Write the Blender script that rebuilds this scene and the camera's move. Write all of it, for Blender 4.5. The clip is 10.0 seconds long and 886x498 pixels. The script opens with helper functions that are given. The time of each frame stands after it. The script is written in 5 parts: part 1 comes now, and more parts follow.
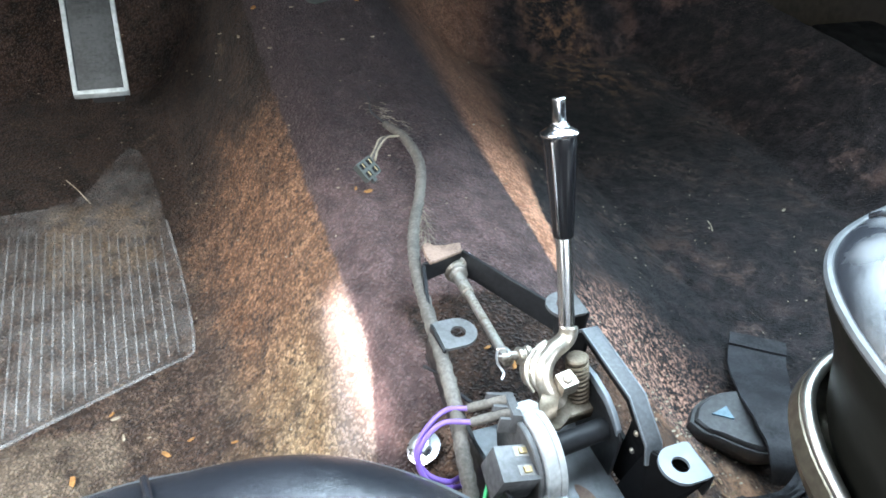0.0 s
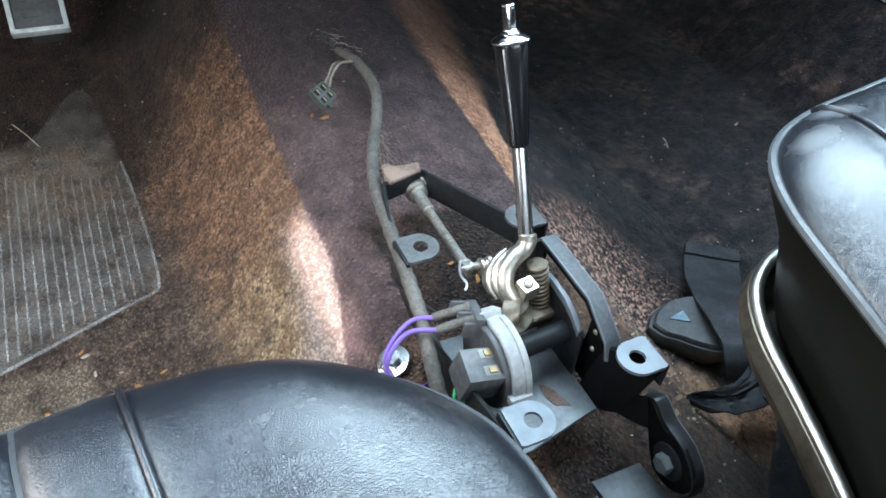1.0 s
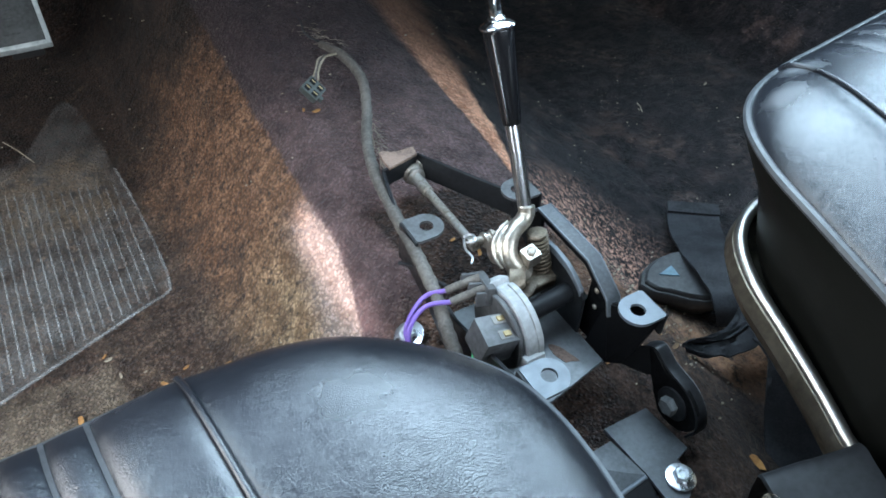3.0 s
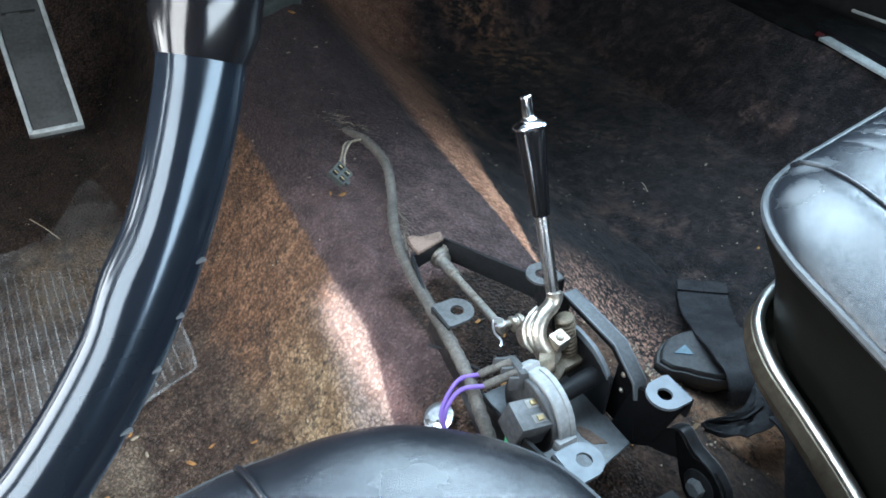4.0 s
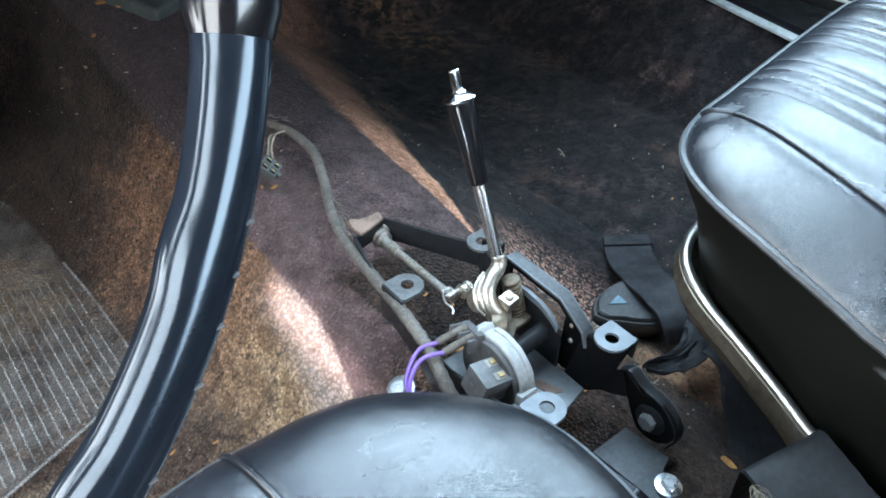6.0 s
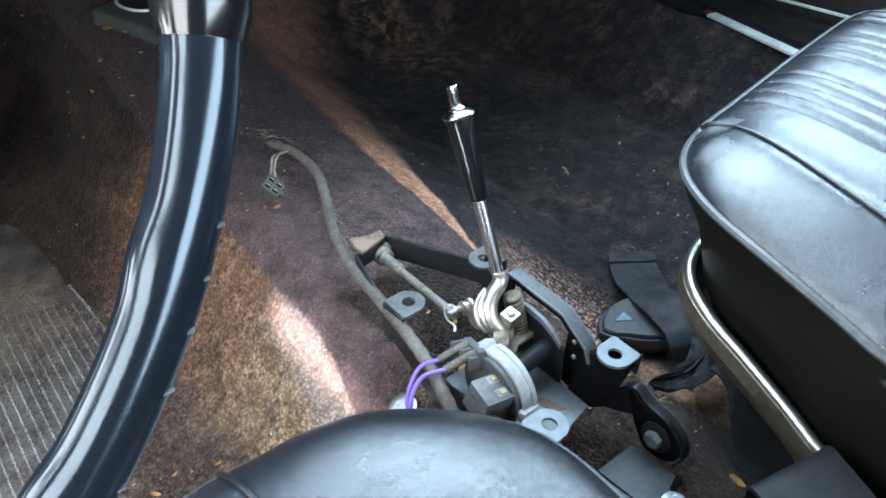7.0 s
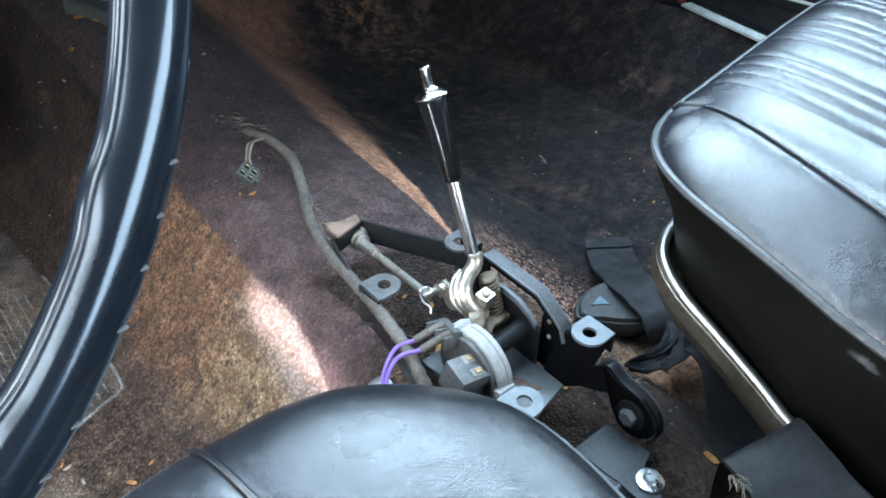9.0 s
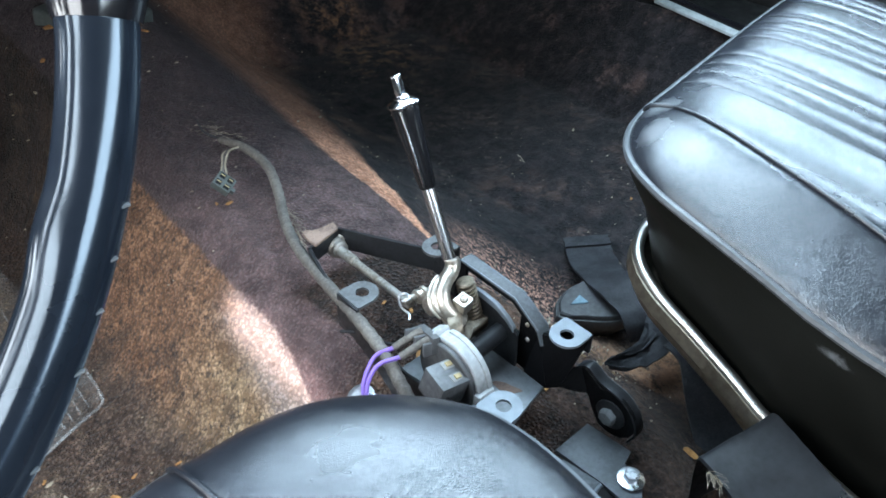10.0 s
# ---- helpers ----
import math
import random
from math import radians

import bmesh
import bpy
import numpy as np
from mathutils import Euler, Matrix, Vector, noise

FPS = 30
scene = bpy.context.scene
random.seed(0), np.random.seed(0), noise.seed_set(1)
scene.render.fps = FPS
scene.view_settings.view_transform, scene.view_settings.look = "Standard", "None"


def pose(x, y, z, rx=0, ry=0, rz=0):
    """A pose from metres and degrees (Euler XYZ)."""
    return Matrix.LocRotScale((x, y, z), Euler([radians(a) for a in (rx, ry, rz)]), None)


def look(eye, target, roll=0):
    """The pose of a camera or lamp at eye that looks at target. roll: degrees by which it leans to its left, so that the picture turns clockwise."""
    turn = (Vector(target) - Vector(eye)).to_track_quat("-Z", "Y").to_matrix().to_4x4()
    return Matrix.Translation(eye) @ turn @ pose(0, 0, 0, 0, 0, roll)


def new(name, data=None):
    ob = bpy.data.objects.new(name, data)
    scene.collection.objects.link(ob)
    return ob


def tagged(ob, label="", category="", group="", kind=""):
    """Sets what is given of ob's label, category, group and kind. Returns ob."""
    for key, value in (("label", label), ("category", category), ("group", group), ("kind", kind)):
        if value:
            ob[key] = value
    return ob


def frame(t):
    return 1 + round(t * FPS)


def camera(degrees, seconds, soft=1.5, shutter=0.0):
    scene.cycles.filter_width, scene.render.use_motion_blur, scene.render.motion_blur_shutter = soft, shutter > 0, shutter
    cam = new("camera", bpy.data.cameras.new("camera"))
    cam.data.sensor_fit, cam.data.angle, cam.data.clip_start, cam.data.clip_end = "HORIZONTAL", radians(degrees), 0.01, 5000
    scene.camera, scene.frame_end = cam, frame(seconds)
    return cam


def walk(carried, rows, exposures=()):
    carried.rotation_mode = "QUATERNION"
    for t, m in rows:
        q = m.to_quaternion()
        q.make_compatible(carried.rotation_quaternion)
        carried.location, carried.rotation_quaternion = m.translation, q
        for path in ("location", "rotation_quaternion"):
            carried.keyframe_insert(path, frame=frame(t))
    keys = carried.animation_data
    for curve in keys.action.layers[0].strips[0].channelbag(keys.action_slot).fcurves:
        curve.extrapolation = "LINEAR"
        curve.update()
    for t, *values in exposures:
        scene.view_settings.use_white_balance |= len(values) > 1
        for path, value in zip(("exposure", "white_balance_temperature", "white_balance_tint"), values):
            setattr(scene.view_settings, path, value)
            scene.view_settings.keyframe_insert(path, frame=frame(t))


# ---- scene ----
cam = camera(63.0, 10.0, 1.7)
PATH = [
    (0, (-0.265, -0.2984, 0.6784), (0.3502, 0.9671, -0.4441), 7.03),
    (0.5, (-0.2686, -0.3171, 0.6701), (0.3798, 0.8783, -0.5092), 7.11),
    (1, (-0.269, -0.3209, 0.6677), (0.3962, 0.8194, -0.5559), 6.94),
    (1.5, (-0.269, -0.3271, 0.6661), (0.4167, 0.7973, -0.5609), 6.80),
    (2, (-0.2802, -0.3506, 0.6647), (0.3983, 0.6939, -0.6347), 5.51),
    (2.5, (-0.2991, -0.3547, 0.6691), (0.3798, 0.6329, -0.6739), 4.97),
    (3, (-0.3069, -0.336, 0.6919), (0.3923, 0.7474, -0.564), 3.73),
    (3.2, (-0.3165, -0.3214, 0.7069), (0.3825, 0.8225, -0.4943), 3.34),
    (4.3, (-0.3474, -0.3241, 0.7239), (0.456, 0.825, -0.4049), 5.00),
    (4.5, (-0.3463, -0.332, 0.7122), (0.4842, 0.7716, -0.4421), 5.28),
    (5, (-0.3546, -0.3321, 0.7153), (0.5229, 0.7058, -0.4649), 4.79),
    (5.2, (-0.3664, -0.3324, 0.7216), (0.5317, 0.6807, -0.4646), 5.19),
    (6.3, (-0.3842, -0.3252, 0.7268), (0.5408, 0.7267, -0.4036), 2.52),
    (6.5, (-0.3875, -0.3255, 0.7251), (0.5251, 0.7482, -0.395), 2.04),
    (7, (-0.3742, -0.3333, 0.7213), (0.5508, 0.7401, -0.3888), 2.02),
    (7.5, (-0.37, -0.3318, 0.7185), (0.5682, 0.737, -0.3848), 2.25),
    (8, (-0.3714, -0.3341, 0.7175), (0.5745, 0.7243, -0.3892), 2.42),
    (8.5, (-0.3708, -0.3379, 0.7137), (0.58, 0.7151, -0.394), 2.63),
    (9, (-0.3754, -0.3462, 0.7103), (0.5809, 0.6957, -0.4032), 2.55),
    (9.5, (-0.3771, -0.358, 0.7089), (0.5904, 0.6729, -0.4052), 2.60),
    (10, (-0.3672, -0.3489, 0.7197), (0.6132, 0.6642, -0.3994), 1.87),
]
walk(cam, [(t, look(eye, target, roll)) for t, eye, target, roll in PATH], [(0, 3.78, 7150, 12), (0.5, 3.29, 7050, 12), (1, 3.08, 6950, 11), (1.5, 3.02, 6800, 11), (2.5, 2.77, 6650, 10), (3.2, 2.82, 6700, 10), (4.5, 3.02, 6750, 10), (10, 3.12, 6700, 10)])

# ---- light: sky through the car's glass openings, an added rear fill, one sun ----
world = bpy.data.worlds.new("sky")
scene.world = world
world.use_nodes = True
sky = world.node_tree.nodes.new("ShaderNodeTexSky")
sky.sky_type, sky.sun_disc = "NISHITA", False
sky.sun_elevation, sky.sun_rotation = radians(42), radians(-80)
backg = world.node_tree.nodes["Background"]
backg.inputs["Strength"].default_value = 0.05
world.node_tree.links.new(sky.outputs[0], backg.inputs[0])

sun = new("sun", bpy.data.lights.new("sun", "SUN"))
sun.data.energy, sun.data.angle, sun.data.color = 1.75, radians(1.3), (1.0, 0.91, 0.95)
sun.matrix_world = look((-0.853, -0.11, 0.768), (-0.113, 0.09, 0.128))


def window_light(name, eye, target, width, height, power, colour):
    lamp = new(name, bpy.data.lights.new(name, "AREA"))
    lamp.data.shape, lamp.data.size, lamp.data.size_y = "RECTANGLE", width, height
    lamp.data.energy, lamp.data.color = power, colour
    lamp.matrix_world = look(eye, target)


# unseen windscreen in two lamps; the added gap shapes seat and rim highlights
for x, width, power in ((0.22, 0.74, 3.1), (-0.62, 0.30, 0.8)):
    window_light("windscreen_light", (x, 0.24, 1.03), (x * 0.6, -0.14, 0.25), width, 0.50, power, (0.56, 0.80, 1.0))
# door opening split into three lamps; added gaps make the rim's streaks
for y, width, power in ((0.60, 0.30, 0.75), (0.14, 0.40, 2.2), (-0.38, 0.36, 2.2)):
    window_light("door_opening_light", (-1.0, y, 0.62), (0.0, y + 0.10, 0.1), width, 0.85, power, (0.86, 0.93, 1.0))
window_light("passenger_window_light", (1.29, -0.06, 0.985), (-0.2, -0.06, 0.35), 1.14, 0.36, 3.4, (0.55, 0.80, 1.0))
# fill lamp at the unseen rear, added to lift the dark floor between the seats
window_light("rear_fill_light", (0.15, -1.34, 0.97), (0.15, 0.0, 0.25), 1.3, 0.30, 3.0, (0.72, 0.87, 1.0))


# ---- materials ----
class Nodes:
    """A node material with a Principled shader."""

    def __init__(self, name):
        self.mat = bpy.data.materials.new(name)
        self.mat.use_nodes = True
        self.tree = self.mat.node_tree
        self.bsdf = self.tree.nodes["Principled BSDF"]
        self.coord = self.tree.nodes.new("ShaderNodeTexCoord").outputs["Object"]

    def node(self, kind, **values):
        return self.tree.nodes.new(kind)

    def link(self, a, b):
        self.tree.links.new(a, b)

    def put(self, socket, value):
        if isinstance(value, bpy.types.NodeSocket):
            self.link(value, socket)
        else:
            socket.default_value = value

    def noise(self, scale, detail=4.0, rough=0.6, vector=None, distortion=0.0):
        n = self.node("ShaderNodeTexNoise")
        n.inputs["Scale"].default_value, n.inputs["Detail"].default_value = scale, detail
        n.inputs["Roughness"].default_value, n.inputs["Distortion"].default_value = rough, distortion
        self.link(vector or self.coord, n.inputs["Vector"])
        return n.outputs[0]

    def cells(self, scale, feature="F1", vector=None):
        n = self.node("ShaderNodeTexVoronoi")
        n.feature = feature
        n.inputs["Scale"].default_value = scale
        self.link(vector or self.coord, n.inputs["Vector"])
        return n.outputs["Distance"]

    def ramp(self, value, low, high, a=0.0, b=1.0):
        n = self.node("ShaderNodeMapRange")
        n.interpolation_type = "SMOOTHSTEP"
        self.put(n.inputs[0], value)
        for i, v in zip((1, 2, 3, 4), (low, high, a, b)):
            self.put(n.inputs[i], v)
        return n.outputs[0]

    def math(self, op, a, b=0.0):
        n = self.node("ShaderNodeMath")
        n.operation = op
        self.put(n.inputs[0], a)
        self.put(n.inputs[1], b)
        return n.outputs[0]

    def mix(self, fac, a, b):
        n = self.node("ShaderNodeMix")
        n.data_type = "RGBA"
        self.put(n.inputs[0], fac)
        for i, v in ((6, a), (7, b)):
            self.put(n.inputs[i], (*v, 1.0) if isinstance(v, tuple) else v)
        return n.outputs[2]

    def axes(self):
        n = self.node("ShaderNodeSeparateXYZ")
        self.link(self.coord, n.inputs[0])
        return n.outputs

    def mark(self, place, sizes, ragged=0.6):
        """A worn mark of its own shape: 1 at the place, 0 outside its half-sizes."""
        d = self.node("ShaderNodeVectorMath")
        d.operation = "SUBTRACT"
        self.link(self.coord, d.inputs[0])
        d.inputs[1].default_value = place
        q = self.node("ShaderNodeVectorMath")
        q.operation = "DIVIDE"
        self.link(d.outputs[0], q.inputs[0])
        q.inputs[1].default_value = sizes
        r = self.node("ShaderNodeVectorMath")
        r.operation = "LENGTH"
        self.link(q.outputs[0], r.inputs[0])
        far = self.math("ADD", r.outputs["Value"], self.math("MULTIPLY", self.math("SUBTRACT", self.noise(90, 5, 0.7), 0.5), ragged * 3))
        return self.ramp(far, 1.4, 0.2)

    def bump(self, height, distance, strength=1.0):
        n = self.node("ShaderNodeBump")
        n.inputs["Strength"].default_value, n.inputs["Distance"].default_value = strength, distance
        self.link(height, n.inputs["Height"])
        self.link(n.outputs[0], self.bsdf.inputs["Normal"])

    def done(self, colour, rough=0.5, metal=0.0, **more):
        self.put(self.bsdf.inputs["Base Color"], (*colour, 1.0) if isinstance(colour, tuple) else colour)
        self.put(self.bsdf.inputs["Roughness"], rough)
        self.put(self.bsdf.inputs["Metallic"], metal)
        for key, value in more.items():
            self.put(self.bsdf.inputs[key.replace("_", " ")], value)
        return self.mat


def worn(name, light, dark, rough=(0.35, 0.6), metal=0.0, scale=60.0, bump=0.0003, **more):
    """Two-scale worn surface: broad patches and fine grain between two colours."""
    n = Nodes(name)
    broad, fine = n.noise(scale * 0.25, 5), n.noise(scale * 4, 3)
    mask = n.ramp(n.math("ADD", n.math("MULTIPLY", broad, 0.7), n.math("MULTIPLY", fine, 0.3)), 0.35, 0.65)
    n.bump(n.math("ADD", fine, n.math("MULTIPLY", broad, 0.5)), bump, 0.6)
    return n.done(n.mix(mask, dark, light), n.ramp(mask, 0, 1, rough[1], rough[0]), metal, **more)


def carpet_material():
    n = Nodes("carpet")
    x, y, z = n.axes()
    warp = n.math("MULTIPLY", n.math("SUBTRACT", n.noise(22, 4), 0.5), 0.022)
    fuzz = n.math("MULTIPLY", n.math("SUBTRACT", n.noise(230, 3), 0.5), 0.008)
    xs = n.math("ADD", n.math("ADD", x, n.math("MULTIPLY", warp, 0.5)), fuzz)
    ys = n.math("ADD", y, n.math("MULTIPLY", warp, 2.0))
    blot, blot2, grit = n.noise(7, 6, 0.65), n.noise(31, 5, 0.7), n.noise(520, 3, 0.7)
    clump = n.noise(260, 4, 0.75, distortion=0.4)
    pits = n.ramp(n.math("ADD", n.noise(130, 3, 0.6), n.math("MULTIPLY", n.math("SUBTRACT", blot2, 0.5), 0.35)), 0.52, 0.66)
    # sun-faded rust-brown pile, trodden dark towards the driver's heel
    rust = n.mix(n.ramp(blot2, 0.35, 0.68), (0.132, 0.064, 0.035), (0.345, 0.182, 0.104))
    tan = n.mix(n.ramp(blot2, 0.35, 0.66), (0.215, 0.130, 0.072), (0.48, 0.33, 0.20))
    rust = n.mix(n.math("MULTIPLY", n.ramp(ys, 0.34, 0.16), n.ramp(xs, -0.105, -0.16)), rust, tan)
    # dark colour towards the toe board holds the shade under the dash
    grime_shade = n.mix(n.ramp(blot2, 0.38, 0.66), (0.010, 0.006, 0.0045), (0.046, 0.025, 0.017))
    grime_shade = n.mix(n.math("MULTIPLY", n.ramp(n.noise(18, 5, 0.75), 0.56, 0.70), 0.6), grime_shade, (0.115, 0.072, 0.048))
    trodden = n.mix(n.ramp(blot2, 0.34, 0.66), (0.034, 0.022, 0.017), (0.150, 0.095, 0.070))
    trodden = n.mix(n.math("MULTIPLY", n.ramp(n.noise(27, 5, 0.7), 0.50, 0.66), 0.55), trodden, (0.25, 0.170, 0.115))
    grime_shade = n.mix(n.ramp(n.math("ADD", ys, n.math("MULTIPLY", blot, 0.2)), 0.58, 0.80), trodden, grime_shade)
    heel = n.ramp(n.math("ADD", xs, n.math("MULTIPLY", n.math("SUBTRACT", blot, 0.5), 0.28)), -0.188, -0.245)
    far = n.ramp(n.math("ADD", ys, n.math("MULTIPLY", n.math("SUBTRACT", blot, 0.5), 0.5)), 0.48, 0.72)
    left = n.mix(n.math("MAXIMUM", heel, far), rust, grime_shade)
    trampled = n.ramp(n.math("ADD", n.noise(15, 6, 0.72), n.ramp(xs, -0.12, -0.24, 0.0, 0.07)), 0.50, 0.66)
    left = n.mix(n.math("MULTIPLY", trampled, 0.72), left, (0.058, 0.033, 0.024))
    left = n.mix(n.math("MULTIPLY", pits, 0.8), left, (0.016, 0.010, 0.009))
    # pale band painted along the plum edge to brighten the sun patch
    sun_pale = n.math("MULTIPLY", n.ramp(n.math("ADD", xs, n.ramp(y, 0.24, 0.0, 0.0, 0.036)), -0.150, -0.118), n.math("MULTIPLY", n.ramp(ys, 0.31, 0.22), n.ramp(ys, -0.02, 0.05)))
    left = n.mix(n.math("MULTIPLY", sun_pale, n.ramp(blot2, 0.25, 0.5, 0.2, 0.65)), left, (0.46, 0.36, 0.33))
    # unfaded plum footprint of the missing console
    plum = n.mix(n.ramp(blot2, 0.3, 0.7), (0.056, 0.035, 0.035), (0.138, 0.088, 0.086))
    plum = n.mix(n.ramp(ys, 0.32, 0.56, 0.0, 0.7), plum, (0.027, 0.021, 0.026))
    flare = n.ramp(y, 0.20, 0.0, 0.0, 0.036)
    foot = n.ramp(n.math("ADD", xs, flare), -0.105, -0.099)
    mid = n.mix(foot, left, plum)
    # an orange-brown strip along the right shoulder, then the near-black passenger side
    fine = n.noise(150, 4, 0.75)
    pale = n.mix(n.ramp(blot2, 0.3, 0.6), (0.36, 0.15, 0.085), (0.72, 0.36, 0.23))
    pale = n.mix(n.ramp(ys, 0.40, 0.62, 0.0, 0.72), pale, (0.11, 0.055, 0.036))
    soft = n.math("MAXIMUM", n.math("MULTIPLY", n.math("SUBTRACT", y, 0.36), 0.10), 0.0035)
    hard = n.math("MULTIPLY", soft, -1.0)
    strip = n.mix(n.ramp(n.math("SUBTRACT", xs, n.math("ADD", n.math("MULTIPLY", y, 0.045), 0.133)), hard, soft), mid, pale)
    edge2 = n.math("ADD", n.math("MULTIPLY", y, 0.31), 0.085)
    passenger_side = n.mix(n.ramp(blot2, 0.40, 0.74), (0.0062, 0.0060, 0.0074), (0.032, 0.025, 0.026))
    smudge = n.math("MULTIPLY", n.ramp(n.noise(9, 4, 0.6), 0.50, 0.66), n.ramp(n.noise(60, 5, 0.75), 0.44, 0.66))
    passenger_side = n.mix(n.math("MULTIPLY", smudge, 0.6), passenger_side, (0.120, 0.078, 0.066))
    passenger_side = n.mix(n.math("MULTIPLY", n.ramp(n.noise(4.5, 3, 0.5), 0.48, 0.66), n.ramp(n.noise(16, 4, 0.6), 0.45, 0.65)), passenger_side, (0.075, 0.045, 0.037))
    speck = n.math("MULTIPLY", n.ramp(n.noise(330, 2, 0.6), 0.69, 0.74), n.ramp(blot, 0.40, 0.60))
    passenger_side = n.mix(speck, passenger_side, (0.30, 0.235, 0.19))
    toe = n.math("MULTIPLY", n.ramp(n.math("ADD", ys, n.math("MULTIPLY", blot2, 0.3)), 0.95, 1.15), n.math("MULTIPLY", n.ramp(x, 0.52, 0.62), n.ramp(x, 0.76, 0.68)))
    passenger_side = n.mix(n.math("MULTIPLY", toe, n.ramp(blot2, 0.46, 0.66)), passenger_side, (0.16, 0.085, 0.045))
    grit_x, grit_y = n.math("SUBTRACT", xs, 0.215), n.math("SUBTRACT", ys, 0.115)
    away = n.math("SQRT", n.math("ADD", n.math("MULTIPLY", grit_x, grit_x), n.math("MULTIPLY", grit_y, grit_y)))
    passenger_side = n.mix(n.math("MULTIPLY", n.ramp(away, 0.16, 0.03), n.ramp(fine, 0.47, 0.60)), passenger_side, (0.50, 0.27, 0.20))
    earth = n.mix(n.ramp(n.noise(70, 5, 0.7), 0.38, 0.64), (0.085, 0.055, 0.042), (0.30, 0.185, 0.120))
    spill = n.math("MULTIPLY", n.ramp(ys, 0.045, -0.015), n.math("MULTIPLY", n.ramp(ys, -0.30, -0.20), n.ramp(n.math("ADD", xs, n.math("MULTIPLY", blot, 0.08)), 0.36, 0.30)))
    passenger_side = n.mix(n.math("MULTIPLY", spill, n.ramp(blot2, 0.30, 0.58)), passenger_side, earth)
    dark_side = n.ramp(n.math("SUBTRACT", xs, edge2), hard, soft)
    whole = n.mix(dark_side, strip, passenger_side)
    # dirt under and behind the shifter; the colour is darker inside the bracket
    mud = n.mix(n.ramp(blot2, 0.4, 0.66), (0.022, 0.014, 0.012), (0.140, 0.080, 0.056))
    mud = n.mix(n.math("MULTIPLY", n.ramp(xs, 0.07, 0.12), n.ramp(n.math("ADD", n.math("MULTIPLY", blot2, 0.6), n.math("MULTIPLY", fine, 0.4)), 0.38, 0.60)), mud, n.mix(n.ramp(ys, -0.15, -0.07), (0.105, 0.062, 0.041), (0.26, 0.135, 0.078)))
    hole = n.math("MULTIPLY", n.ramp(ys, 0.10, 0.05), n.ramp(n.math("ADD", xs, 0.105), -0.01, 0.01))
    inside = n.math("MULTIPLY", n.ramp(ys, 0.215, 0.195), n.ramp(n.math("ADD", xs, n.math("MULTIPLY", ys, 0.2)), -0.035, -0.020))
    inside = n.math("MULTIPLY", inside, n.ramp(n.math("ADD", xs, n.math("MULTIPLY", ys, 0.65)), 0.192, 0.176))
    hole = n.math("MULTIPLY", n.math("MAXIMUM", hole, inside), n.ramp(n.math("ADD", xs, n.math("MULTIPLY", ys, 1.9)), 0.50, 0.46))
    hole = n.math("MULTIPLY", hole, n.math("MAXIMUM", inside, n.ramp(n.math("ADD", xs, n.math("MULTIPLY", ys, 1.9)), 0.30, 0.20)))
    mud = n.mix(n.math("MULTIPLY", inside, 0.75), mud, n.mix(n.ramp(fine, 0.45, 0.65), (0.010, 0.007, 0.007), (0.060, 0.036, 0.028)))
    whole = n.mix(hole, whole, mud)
    jute = n.mix(n.ramp(blot2, 0.35, 0.65), (0.075, 0.052, 0.038), (0.20, 0.150, 0.110))
    torn = n.math("MULTIPLY", n.ramp(n.math("ADD", x, n.math("MULTIPLY", warp, 2.5)), -0.345, -0.365), n.ramp(n.math("ADD", y, n.math("MULTIPLY", warp, 3.0)), 0.285, 0.265))
    whole = n.mix(n.math("MULTIPLY", torn, n.ramp(blot2, 0.3, 0.45)), whole, jute)
    matted = n.math("MULTIPLY", n.math("MULTIPLY", n.ramp(x, -0.45, -0.42), n.ramp(x, -0.27, -0.31)), n.math("MULTIPLY", n.ramp(ys, 0.50, 0.56), n.ramp(ys, 0.72, 0.66)))
    whole = n.mix(n.math("MULTIPLY", matted, n.ramp(blot2, 0.32, 0.5)), whole, (0.20, 0.135, 0.085))
    # single loops with dark gaps between them, trodden flat on the passenger side
    push = n.node("ShaderNodeVectorMath")
    push.operation = "MULTIPLY_ADD"
    wob = n.node("ShaderNodeTexNoise")
    wob.inputs["Scale"].default_value = 180
    n.link(n.coord, wob.inputs["Vector"])
    n.link(wob.outputs["Color"], push.inputs[0])
    push.inputs[1].default_value = (0.005, 0.005, 0.005)
    n.link(n.coord, push.inputs[2])
    loop = n.cells(225, "F1", push.outputs[0])
    crown = n.ramp(loop, 0.62, 0.12)
    dim = n.node("ShaderNodeMix")
    dim.data_type, dim.blend_type = "RGBA", "MULTIPLY"
    dim.inputs[0].default_value = 1.0
    n.link(whole, dim.inputs[6])
    shade = n.math("MULTIPLY", n.math("MULTIPLY", n.ramp(clump, 0.34, 0.62, 0.88, 1.08), n.ramp(n.noise(85, 4, 0.7), 0.36, 0.62, 0.88, 1.22)), n.mix(n.math("MULTIPLY", dark_side, 0.7), n.mix(foot, n.ramp(crown, 0.02, 0.32, 0.52, 1.06), n.ramp(crown, 0.02, 0.40, 0.66, 1.05)), (1.0, 1.0, 1.0)))
    n.link(shade, dim.inputs[7])
    height = n.math("ADD", n.math("MULTIPLY", crown, n.ramp(dark_side, 0.0, 1.0, 1.5, 0.3)), n.math("ADD", n.math("MULTIPLY", clump, 0.9), n.math("MULTIPLY", grit, 0.4)))
    n.bump(height, 0.003, 0.9)
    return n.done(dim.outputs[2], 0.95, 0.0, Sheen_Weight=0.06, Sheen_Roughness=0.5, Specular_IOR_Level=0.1)


